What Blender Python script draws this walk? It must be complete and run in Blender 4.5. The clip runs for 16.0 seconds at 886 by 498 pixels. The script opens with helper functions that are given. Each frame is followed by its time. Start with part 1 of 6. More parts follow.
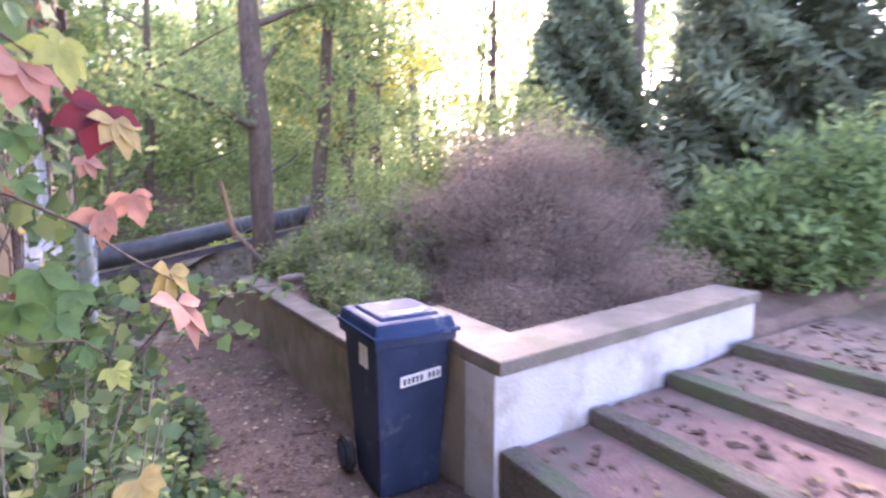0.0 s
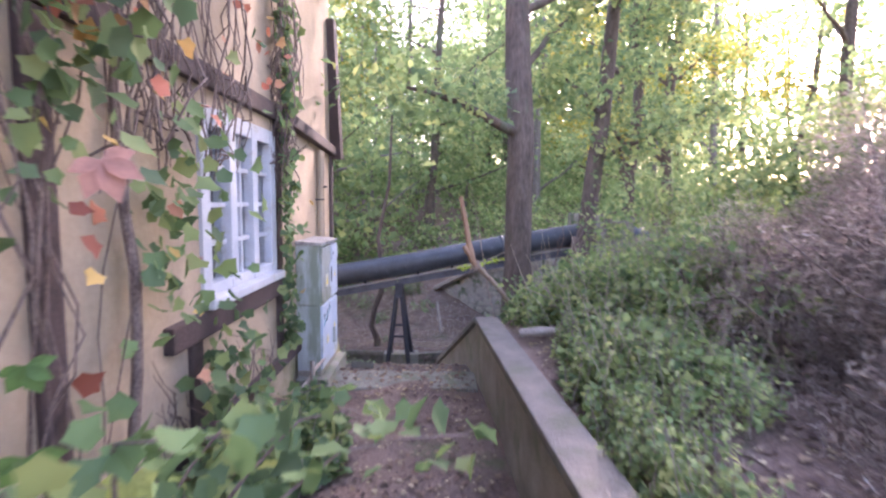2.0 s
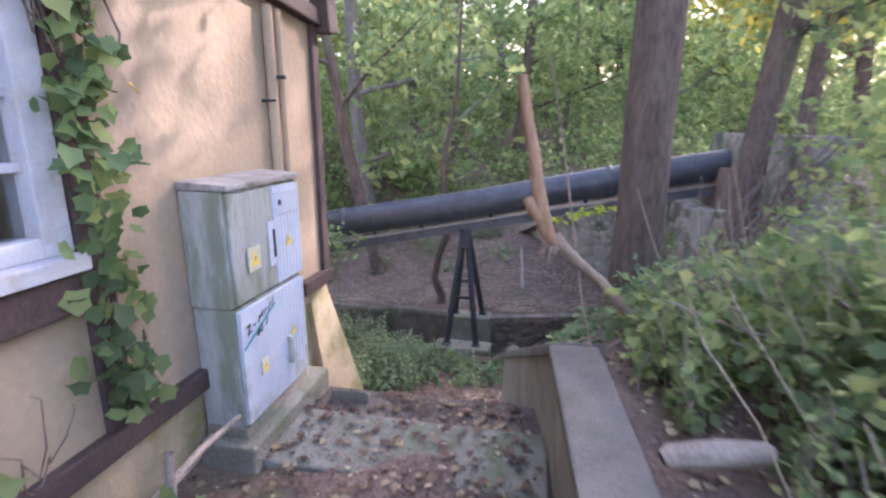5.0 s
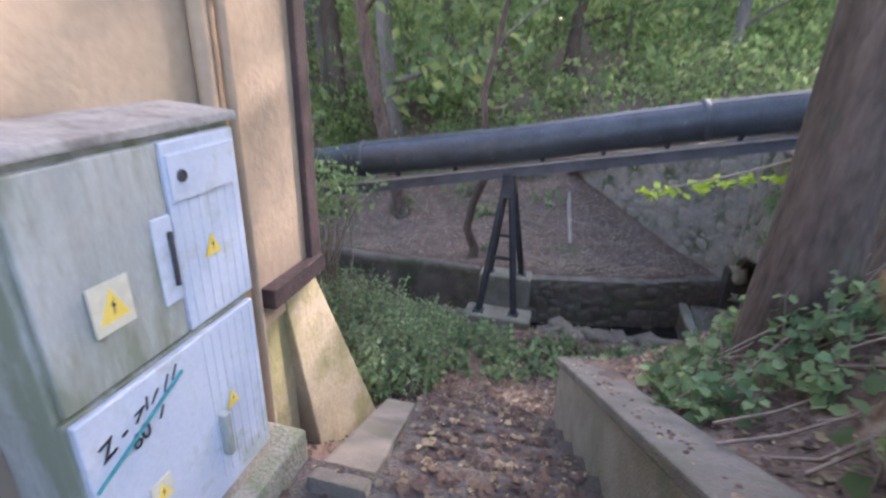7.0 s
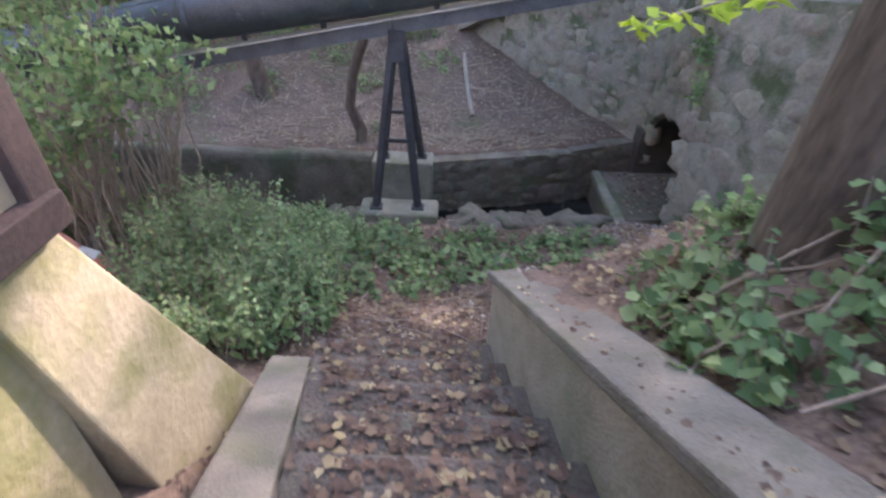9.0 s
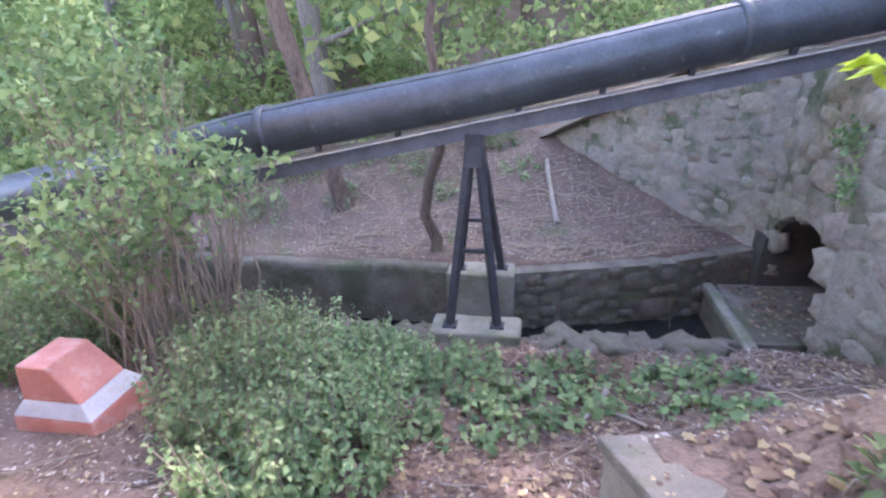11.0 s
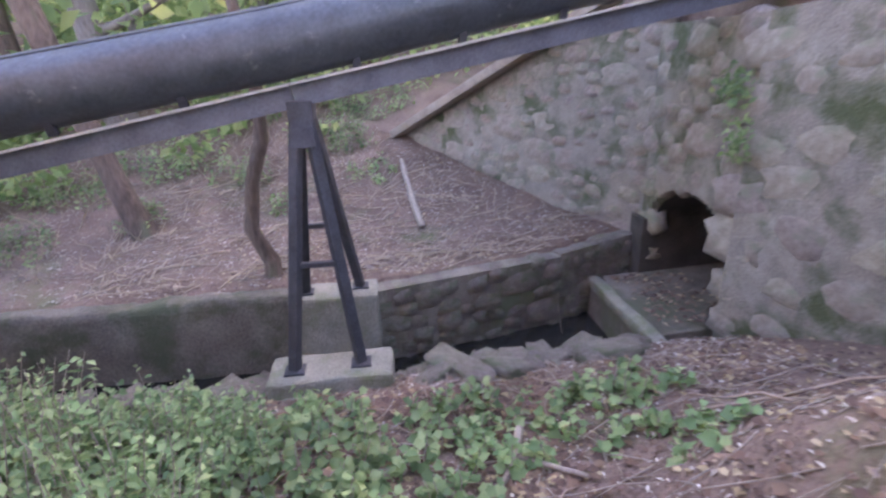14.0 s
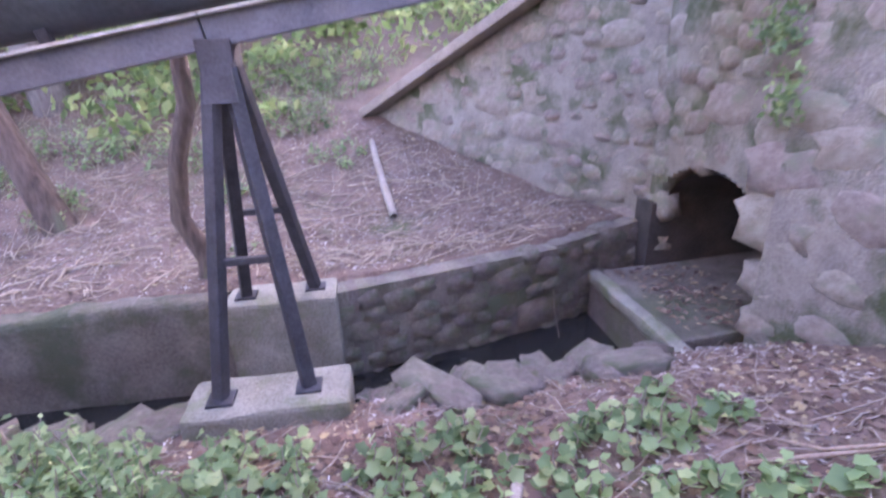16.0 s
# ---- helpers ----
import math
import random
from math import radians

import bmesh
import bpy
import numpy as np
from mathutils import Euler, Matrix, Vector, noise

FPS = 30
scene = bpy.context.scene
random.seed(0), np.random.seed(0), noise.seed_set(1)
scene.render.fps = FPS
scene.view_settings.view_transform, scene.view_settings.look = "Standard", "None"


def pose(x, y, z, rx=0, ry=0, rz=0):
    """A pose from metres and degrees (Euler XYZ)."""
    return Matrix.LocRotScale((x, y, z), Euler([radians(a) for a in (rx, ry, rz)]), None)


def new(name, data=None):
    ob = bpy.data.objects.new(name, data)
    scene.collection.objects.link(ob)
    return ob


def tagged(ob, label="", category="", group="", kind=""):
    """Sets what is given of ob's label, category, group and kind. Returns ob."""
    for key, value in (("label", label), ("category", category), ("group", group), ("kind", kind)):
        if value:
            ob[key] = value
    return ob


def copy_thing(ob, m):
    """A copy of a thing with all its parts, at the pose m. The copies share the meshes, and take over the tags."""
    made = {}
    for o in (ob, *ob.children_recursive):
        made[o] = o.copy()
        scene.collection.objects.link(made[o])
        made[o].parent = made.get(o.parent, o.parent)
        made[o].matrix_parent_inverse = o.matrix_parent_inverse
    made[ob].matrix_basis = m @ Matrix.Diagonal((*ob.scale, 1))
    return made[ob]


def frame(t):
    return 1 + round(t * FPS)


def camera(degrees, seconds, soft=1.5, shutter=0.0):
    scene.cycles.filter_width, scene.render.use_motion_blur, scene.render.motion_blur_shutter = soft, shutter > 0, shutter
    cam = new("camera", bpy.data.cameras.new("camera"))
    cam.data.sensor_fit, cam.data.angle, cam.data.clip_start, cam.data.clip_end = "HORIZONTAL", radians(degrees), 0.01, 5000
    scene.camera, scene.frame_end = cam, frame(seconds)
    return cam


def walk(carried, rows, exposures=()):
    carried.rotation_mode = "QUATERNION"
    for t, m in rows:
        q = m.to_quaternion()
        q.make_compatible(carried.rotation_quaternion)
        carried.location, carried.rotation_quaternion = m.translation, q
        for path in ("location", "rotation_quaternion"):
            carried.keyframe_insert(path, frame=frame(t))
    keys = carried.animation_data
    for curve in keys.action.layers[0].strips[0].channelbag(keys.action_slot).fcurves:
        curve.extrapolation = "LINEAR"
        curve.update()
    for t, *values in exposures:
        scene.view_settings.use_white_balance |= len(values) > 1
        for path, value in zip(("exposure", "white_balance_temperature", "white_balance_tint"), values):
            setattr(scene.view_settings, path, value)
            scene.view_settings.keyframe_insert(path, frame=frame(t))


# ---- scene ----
cam = camera(83.4, 16.0, soft=2.3, shutter=0.6)
METRES, EYE, TILT, LEAN, TURN = 9.2, 1.6, -6.8, 0.0, -30.8
ROWS = [
    (0.0, 0.0, 0.0, 0.0, 0.0, 0.0, -0.0),
    (0.5, -0.0056, 0.0468, 0.0101, 8.06, -2.41, -3.59),
    (1.0, -0.0086, 0.0943, 0.0123, 20.44, -1.84, -5.81),
    (1.5, -0.0142, 0.1354, 0.0202, 27.81, -1.66, -3.31),
    (2.0, -0.0378, 0.1776, 0.0269, 30.47, 0.44, -4.13),
    (2.5, -0.0592, 0.223, 0.0253, 31.21, 1.27, -5.12),
    (3.0, -0.0781, 0.2678, 0.031, 32.98, -3.25, -4.31),
    (3.5, -0.0928, 0.309, 0.0339, 27.07, -3.92, -2.92),
    (4.0, -0.1034, 0.3544, 0.0355, 31.53, -6.32, -3.09),
    (6.5, -0.2295, 0.4921, 0.0492, 47.73, -12.25, -6.75),
    (7.0, -0.2567, 0.5163, 0.0472, 45.35, -17.61, -6.63),
    (7.5, -0.2812, 0.5373, 0.0455, 46.8, -23.18, -6.61),
    (8.0, -0.2995, 0.5578, 0.0422, 37.35, -27.62, -4.73),
    (8.5, -0.3159, 0.5828, 0.0272, 35.46, -31.51, -10.13),
    (9.0, -0.3282, 0.5994, 0.0201, 31.6, -30.22, -5.61),
    (9.5, -0.3399, 0.6133, 0.0125, 35.19, -24.88, -4.05),
    (12.0, -0.3809, 0.6873, -0.0144, 40.53, -13.3, -2.58),
    (12.5, -0.3842, 0.7063, -0.0272, 35.57, -8.49, -2.97),
    (13.0, -0.3909, 0.7232, -0.0337, 29.2, -12.02, -2.26),
    (13.5, -0.4074, 0.7377, -0.0434, 19.56, -12.27, -1.61),
    (14.0, -0.4183, 0.7548, -0.0526, 23.35, -14.78, -0.7),
    (14.5, -0.4248, 0.773, -0.0599, 25.08, -15.94, -0.22),
    (15.0, -0.4348, 0.787, -0.0663, 20.42, -14.32, -0.75),
    (15.5, -0.4397, 0.8099, -0.0746, 19.8, -10.95, -1.0),
    (16.0, -0.4412, 0.8283, -0.0766, 21.39, -15.21, -0.51),
]
LIGHT = [(0.0, 3.53, 6550, 45), (1.5, 3.43, 6450, 41), (3.5, 3.48, 6650, 43), (6.5, 3.36, 6450, 30), (8.0, 3.36, 6650, 30), (9.5, 3.70, 6500, 26), (12.0, 4.34, 6150, 42), (13.0, 4.34, 6350, 43), (14.0, 4.19, 6700, 42), (15.0, 4.39, 6900, 44), (16.0, 4.68, 6350, 56)]
walk(cam, [(t, pose(0, 0, EYE, TILT, LEAN, TURN) @ pose(METRES * x, METRES * y, METRES * z, 90 + pitch, roll, yaw)) for t, x, y, z, yaw, pitch, roll in ROWS], LIGHT)

# ---- light ----
SUN_ELEV, SUN_AZ = 28.0, 30.0     # azimuth clockwise from +y
world = bpy.data.worlds.new("sky")
scene.world = world
world.use_nodes = True
wt = world.node_tree
sky = wt.nodes.new("ShaderNodeTexSky")
sky.sky_type = "NISHITA"
sky.sun_disc = False
sky.sun_elevation, sky.sun_rotation = radians(SUN_ELEV), radians(SUN_AZ)
sky.air_density, sky.dust_density = 1.1, 2.2
wt.nodes["Background"].inputs["Strength"].default_value = 0.15
wt.links.new(sky.outputs["Color"], wt.nodes["Background"].inputs["Color"])
sun_data = bpy.data.lights.new("sun", "SUN")
sun_data.energy, sun_data.angle, sun_data.color = 1.6, radians(1.2), (1.0, 0.95, 0.88)
sun = new("sun", sun_data)
sun.rotation_euler = Euler((radians(90 - SUN_ELEV), 0, radians(180 - SUN_AZ)))

# ---- materials ----
R = random.Random(7)
NP = np.random.RandomState(11)


def material(name, low, high, scale=6.0, rough=0.85, bump=0.3, bscale=60.0, fine=0.35, metal=0.0, spot=None, spot_amount=0.0, spot_scale=3.0, vary=0.0, stretch=(1, 1, 1)):
    """A worn surface: two colours mixed by broad and fine noise, stains of a third, and relief."""
    m = bpy.data.materials.new(name)
    m.use_nodes = True
    t = m.node_tree
    n, l = t.nodes, t.links
    b = n["Principled BSDF"]
    b.inputs["Roughness"].default_value, b.inputs["Metallic"].default_value = rough, metal
    co = n.new("ShaderNodeTexCoord")
    mp = n.new("ShaderNodeMapping")
    mp.inputs["Scale"].default_value = stretch
    l.new(co.outputs["Object"], mp.inputs["Vector"])
    a = n.new("ShaderNodeTexNoise")
    a.inputs["Scale"].default_value, a.inputs["Detail"].default_value = scale, 6
    f = n.new("ShaderNodeTexNoise")
    f.inputs["Scale"].default_value, f.inputs["Detail"].default_value = bscale, 4
    for x in (a, f):
        l.new(mp.outputs["Vector"], x.inputs["Vector"])
    mixf = n.new("ShaderNodeMix")
    mixf.inputs[0].default_value = fine
    l.new(a.outputs["Fac"], mixf.inputs[2])
    l.new(f.outputs["Fac"], mixf.inputs[3])
    ramp = n.new("ShaderNodeValToRGB")
    ramp.color_ramp.elements[0].position, ramp.color_ramp.elements[1].position = 0.35, 0.65
    ramp.color_ramp.elements[0].color, ramp.color_ramp.elements[1].color = (*low, 1), (*high, 1)
    l.new(mixf.outputs[0], ramp.inputs["Fac"])
    colour = ramp.outputs["Color"]
    if spot:
        s = n.new("ShaderNodeTexNoise")
        s.inputs["Scale"].default_value, s.inputs["Detail"].default_value, s.inputs["Roughness"].default_value = spot_scale, 8, 0.65
        l.new(mp.outputs["Vector"], s.inputs["Vector"])
        sr = n.new("ShaderNodeValToRGB")
        sr.color_ramp.elements[0].position, sr.color_ramp.elements[1].position = 0.5 - 0.25 * (spot_amount - 0.5) - 0.04, 0.5 - 0.25 * (spot_amount - 0.5) + 0.09
        l.new(s.outputs["Fac"], sr.inputs["Fac"])
        mx = n.new("ShaderNodeMix")
        mx.data_type = "RGBA"
        l.new(sr.outputs["Color"], mx.inputs[0])
        l.new(colour, mx.inputs[6])
        mx.inputs[7].default_value = (*spot, 1)
        colour = mx.outputs[2]
    if vary:
        info = n.new("ShaderNodeObjectInfo")
        geo = n.new("ShaderNodeNewGeometry")
        add = n.new("ShaderNodeMath")
        l.new(info.outputs["Random"], add.inputs[0])
        l.new(geo.outputs["Random Per Island"], add.inputs[1])
        mr = n.new("ShaderNodeMapRange")
        mr.inputs["From Max"].default_value = 2.0
        mr.inputs["To Min"].default_value, mr.inputs["To Max"].default_value = 1 - vary, 1 + vary
        l.new(add.outputs[0], mr.inputs["Value"])
        hsv = n.new("ShaderNodeHueSaturation")
        l.new(mr.outputs[0], hsv.inputs["Value"])
        hue = n.new("ShaderNodeMapRange")
        hue.inputs["To Min"].default_value, hue.inputs["To Max"].default_value = 0.465, 0.52
        l.new(info.outputs["Random"], hue.inputs["Value"])
        l.new(hue.outputs[0], hsv.inputs["Hue"])
        l.new(colour, hsv.inputs["Color"])
        colour = hsv.outputs["Color"]
    l.new(colour, b.inputs["Base Color"])
    if bump:
        bp = n.new("ShaderNodeBump")
        bp.inputs["Strength"].default_value, bp.inputs["Distance"].default_value = bump, 0.02
        l.new(f.outputs["Fac"], bp.inputs["Height"])
        l.new(bp.outputs["Normal"], b.inputs["Normal"])
    return m


def leaf_material(name, colours, light=0.35, rough=0.7):
    """Leaves: each one takes its own colour out of the list, and lets some light through."""
    m = bpy.data.materials.new(name)
    m.use_nodes = True
    t = m.node_tree
    n, l = t.nodes, t.links
    b = n["Principled BSDF"]
    b.inputs["Roughness"].default_value = rough
    geo = n.new("ShaderNodeNewGeometry")
    ramp = n.new("ShaderNodeValToRGB")
    e = ramp.color_ramp.elements
    while len(e) < len(colours):
        e.new(0.5)
    for i, c in enumerate(colours):
        e[i].position = i / max(1, len(colours) - 1)
        e[i].color = (*c, 1)
    l.new(geo.outputs["Random Per Island"], ramp.inputs["Fac"])
    co = n.new("ShaderNodeTexCoord")
    nz = n.new("ShaderNodeTexNoise")
    nz.inputs["Scale"].default_value, nz.inputs["Detail"].default_value = 1.3, 4
    l.new(co.outputs["Object"], nz.inputs["Vector"])
    mr = n.new("ShaderNodeMapRange")
    mr.inputs["From Min"].default_value, mr.inputs["From Max"].default_value = 0.3, 0.7
    mr.inputs["To Min"].default_value, mr.inputs["To Max"].default_value = 0.65, 1.35
    l.new(nz.outputs["Fac"], mr.inputs["Value"])
    hsv = n.new("ShaderNodeHueSaturation")
    l.new(mr.outputs[0], hsv.inputs["Value"])
    l.new(ramp.outputs["Color"], hsv.inputs["Color"])
    l.new(hsv.outputs["Color"], b.inputs["Base Color"])
    tr = n.new("ShaderNodeBsdfTranslucent")
    l.new(hsv.outputs["Color"], tr.inputs["Color"])
    mx = n.new("ShaderNodeMixShader")
    mx.inputs[0].default_value = light
    l.new(b.outputs[0], mx.inputs[1])
    l.new(tr.outputs[0], mx.inputs[2])
    l.new(mx.outputs[0], n["Material Output"].inputs["Surface"])
    return m


M_SOIL = material("leaf_mould", (0.1, 0.064, 0.048), (0.235, 0.162, 0.125), 3.0, 0.95, 0.9, 45, 0.5, spot=(0.1, 0.11, 0.05), spot_amount=0.1, spot_scale=1.2)
M_PLASTER = material("ochre_plaster", (0.33, 0.25, 0.17), (0.44, 0.34, 0.235), 2.2, 0.9, 0.25, 30, 0.3, spot=(0.3, 0.24, 0.18), spot_amount=0.3, spot_scale=1.7)
M_PLINTH = material("pale_plaster", (0.35, 0.285, 0.185), (0.48, 0.4, 0.265), 2.5, 0.9, 0.3, 35, 0.3, spot=(0.27, 0.25, 0.115), spot_amount=0.42, spot_scale=2.4)
M_TIMBER = material("dark_timber", (0.04, 0.027, 0.025), (0.09, 0.057, 0.052), 5, 0.8, 0.25, 60, 0.4, stretch=(1, 1, 1))
M_WHITE = material("white_paint", (0.4, 0.42, 0.45), (0.53, 0.54, 0.56), 5, 0.6, 0.2, 60, 0.3, spot=(0.4, 0.38, 0.35), spot_amount=0.15, spot_scale=9)
M_CONC = material("worn_concrete", (0.215, 0.185, 0.145), (0.365, 0.318, 0.255), 4, 0.9, 0.5, 70, 0.4, spot=(0.2, 0.2, 0.14), spot_amount=0.3, spot_scale=3)
M_CAP = material("coping_concrete", (0.13, 0.114, 0.094), (0.235, 0.206, 0.17), 5, 0.9, 0.5, 90, 0.4, spot=(0.14, 0.135, 0.095), spot_amount=0.3, spot_scale=4)
M_WALLP = material("grey_render", (0.34, 0.31, 0.26), (0.52, 0.48, 0.42), 3, 0.9, 0.3, 60, 0.3, spot=(0.66, 0.66, 0.66), spot_amount=0.35, spot_scale=1.6)
M_MOSS = material("mossy_concrete", (0.15, 0.146, 0.11), (0.285, 0.275, 0.225), 4, 0.95, 0.6, 60, 0.4, spot=(0.14, 0.16, 0.09), spot_amount=0.3, spot_scale=3)
M_STONE = material("rubble_stone", (0.2, 0.17, 0.135), (0.37, 0.325, 0.265), 7, 0.92, 0.7, 50, 0.4, spot=(0.2, 0.215, 0.15), spot_amount=0.25, spot_scale=1.5, vary=0.14)
# darker copy of the rubble stone: wet, algae and dirt, plus painted channel shade
M_WETSHADE = material("wet_shaded_stone", (0.1, 0.088, 0.068), (0.215, 0.19, 0.152), 5, 0.85, 0.7, 50, 0.4, spot=(0.09, 0.105, 0.06), spot_amount=0.4, spot_scale=1.6, vary=0.14)
M_SLAB = material("dark_stained_concrete", (0.085, 0.072, 0.056), (0.2, 0.175, 0.14), 3.5, 0.92, 0.8, 45, 0.45, spot=(0.07, 0.08, 0.045), spot_amount=0.4, spot_scale=2.2)
M_WHITEWASH = material("flaking_whitewash", (0.42, 0.42, 0.435), (0.56, 0.56, 0.575), 3, 0.9, 0.3, 60, 0.3, spot=(0.36, 0.33, 0.29), spot_amount=0.3, spot_scale=2.2)
# stone colour taken near black to carry the shade inside the culvert
M_BARRELSHADE = material("shaded_barrel_stone", (0.03, 0.027, 0.024), (0.085, 0.075, 0.065), 5, 0.8, 0.7, 50, 0.4)
M_MORTAR = material("grey_mortar", (0.19, 0.168, 0.14), (0.33, 0.3, 0.25), 6, 0.95, 0.7, 60, 0.4, spot=(0.08, 0.1, 0.05), spot_amount=0.4, spot_scale=2)
M_BRICK = material("brick_paving", (0.17, 0.112, 0.085), (0.28, 0.195, 0.15), 9, 0.9, 0.5, 80, 0.4, spot=(0.16, 0.14, 0.1), spot_amount=0.3, spot_scale=3, vary=0.18)
M_PIPE = material("black_pipe", (0.03, 0.036, 0.042), (0.07, 0.082, 0.094), 4, 0.45, 0.15, 40, 0.4, spot=(0.16, 0.17, 0.175), spot_amount=-0.15, spot_scale=9)
M_STEEL = material("dark_steel", (0.018, 0.019, 0.023), (0.05, 0.052, 0.06), 8, 0.65, 0.2, 60, 0.4)
M_GIRDER = material("grey_girder", (0.06, 0.062, 0.075), (0.13, 0.135, 0.155), 5, 0.6, 0.2, 60, 0.4)
# pale flange colour carries the sky light between pipe and girder
M_SKYSLIT = material("sky_slit_edge", (0.3, 0.28, 0.25), (0.5, 0.47, 0.42), 12, 0.8, 0.3, 80, 0.4)
M_CAB = material("grey_cabinet", (0.28, 0.3, 0.27), (0.42, 0.44, 0.415), 3, 0.75, 0.12, 60, 0.35, spot=(0.19, 0.215, 0.155), spot_amount=0.55, spot_scale=2.6, stretch=(3, 3, 0.6))
M_CABBLUE = material("pale_blue_door", (0.4, 0.46, 0.53), (0.52, 0.57, 0.64), 4, 0.65, 0.1, 60, 0.3, spot=(0.32, 0.36, 0.34), spot_amount=0.25, spot_scale=4)
M_YELLOW = material("yellow_sticker", (0.7, 0.5, 0.08), (0.8, 0.62, 0.15), 20, 0.6, 0.0, 60)
M_BLACK = material("black_print", (0.01, 0.01, 0.012), (0.03, 0.03, 0.03), 20, 0.6, 0.0, 60)
M_TEAL = material("teal_paint", (0.02, 0.22, 0.26), (0.05, 0.32, 0.36), 20, 0.6, 0.0, 60)
M_BIN = material("blue_black_plastic", (0.024, 0.034, 0.066), (0.042, 0.058, 0.105), 4, 0.45, 0.12, 120, 0.3, spot=(0.11, 0.115, 0.13), spot_amount=0.02, spot_scale=5)
M_LID = material("blue_grey_plastic", (0.018, 0.036, 0.085), (0.032, 0.06, 0.13), 5, 0.7, 0.1, 120, 0.3, spot=(0.16, 0.17, 0.2), spot_amount=0.05, spot_scale=6)
M_RUBBER = material("black_rubber", (0.012, 0.012, 0.013), (0.03, 0.03, 0.03), 9, 0.8, 0.2, 80)
M_PAPER = material("white_label", (0.72, 0.72, 0.72), (0.82, 0.82, 0.8), 15, 0.6, 0.0, 60)
M_BARK = material("brown_bark", (0.06, 0.042, 0.032), (0.16, 0.115, 0.088), 8, 0.95, 1.0, 35, 0.5, spot=(0.1, 0.12, 0.07), spot_amount=0.15, spot_scale=3, stretch=(1, 1, 0.3))
M_BARK2 = material("grey_bark", (0.11, 0.095, 0.085), (0.24, 0.21, 0.185), 8, 0.95, 0.8, 40, 0.5, stretch=(1, 1, 0.3))
M_ORANGE = material("orange_bark", (0.22, 0.115, 0.065), (0.36, 0.215, 0.13), 9, 0.9, 0.5, 50, 0.5, stretch=(1, 1, 0.4))
M_TWIG = material("pale_twig", (0.2, 0.155, 0.12), (0.38, 0.32, 0.26), 12, 0.9, 0.3, 80, 0.5)
M_BRANCH = material("dry_branch", (0.22, 0.15, 0.11), (0.38, 0.29, 0.22), 11, 0.9, 0.3, 80, 0.5)
M_VINE = material("vine_stem", (0.09, 0.06, 0.05), (0.24, 0.18, 0.15), 9, 0.9, 0.4, 80, 0.5)
M_PLANK = material("weathered_plank", (0.2, 0.165, 0.13), (0.34, 0.29, 0.24), 6, 0.9, 0.5, 60, 0.5, stretch=(1, 1, 1))
M_RED = material("faded_red_plastic", (0.46, 0.17, 0.14), (0.58, 0.27, 0.23), 5, 0.6, 0.1, 60, spot=(0.55, 0.36, 0.32), spot_amount=0.15, spot_scale=6)
M_WATER = material("dark_water", (0.015, 0.015, 0.014), (0.03, 0.03, 0.026), 4, 0.12, 0.1, 20)
# near-black colour that stands for unlit depth in room and culvert
M_DARK = material("interior_shade", (0.02, 0.02, 0.022), (0.04, 0.04, 0.045), 4, 0.9, 0.1, 20)
M_CURTAIN = material("pale_curtain", (0.4, 0.4, 0.4), (0.56, 0.56, 0.55), 8, 0.9, 0.2, 30)
M_ROOF = material("roof_tile", (0.12, 0.06, 0.05), (0.24, 0.12, 0.09), 8, 0.9, 0.4, 50, vary=0.2)

M_STEP = material("leaf_stained_step", (0.075, 0.058, 0.047), (0.17, 0.137, 0.115), 4, 0.95, 0.7, 60, 0.5, spot=(0.14, 0.13, 0.09), spot_amount=0.2, spot_scale=3)
M_KERB = material("mossy_kerb", (0.075, 0.062, 0.048), (0.17, 0.145, 0.115), 4, 0.95, 0.7, 60, 0.5, spot=(0.1, 0.12, 0.065), spot_amount=0.45, spot_scale=3)
for m in (M_LID, M_BIN):
    m.node_tree.nodes["Principled BSDF"].inputs["Specular IOR Level"].default_value = 0.1
M_GLASS = bpy.data.materials.new("window_glass")
M_GLASS.use_nodes = True
gb = M_GLASS.node_tree.nodes["Principled BSDF"]
gb.inputs["Roughness"].default_value, gb.inputs["Transmission Weight"].default_value = 0.03, 1.0
gb.inputs["Base Color"].default_value = (0.85, 0.9, 0.9, 1)

L_WOOD = leaf_material("woodland_leaves", [(0.12, 0.19, 0.09), (0.19, 0.28, 0.12), (0.28, 0.37, 0.15), (0.43, 0.45, 0.17)], 0.6)
L_YOUNG = leaf_material("young_maple_leaves", [(0.15, 0.23, 0.1), (0.22, 0.32, 0.12), (0.3, 0.4, 0.17), (0.46, 0.5, 0.22)], 0.7)
L_GOLD = leaf_material("yellowing_leaves", [(0.113, 0.184, 0.0488), (0.271, 0.31, 0.061), (0.475, 0.407, 0.0732), (0.565, 0.446, 0.122)], 0.5)
L_HERB = leaf_material("herb_leaves", [(0.102, 0.175, 0.0793), (0.169, 0.272, 0.116), (0.237, 0.339, 0.146), (0.34, 0.42, 0.2)], 0.45)
L_BRAMBLE = leaf_material("bramble_leaves", [(0.13, 0.2, 0.085), (0.21, 0.3, 0.115), (0.31, 0.39, 0.15), (0.42, 0.45, 0.18)], 0.55)
L_CREEP = leaf_material("creeper_leaves", [(0.0791, 0.136, 0.0671), (0.124, 0.204, 0.0854), (0.169, 0.262, 0.0976), (0.26, 0.31, 0.11)], 0.45)
L_AUTUMN = leaf_material("autumn_leaves", [(0.55, 0.17, 0.1), (0.62, 0.3, 0.2), (0.6, 0.42, 0.12), (0.2, 0.02, 0.03)], 0.35)
L_HEATH = leaf_material("brown_twigs", [(0.3, 0.22, 0.195), (0.43, 0.33, 0.285), (0.54, 0.44, 0.37), (0.62, 0.54, 0.44)], 0.55, 0.9)
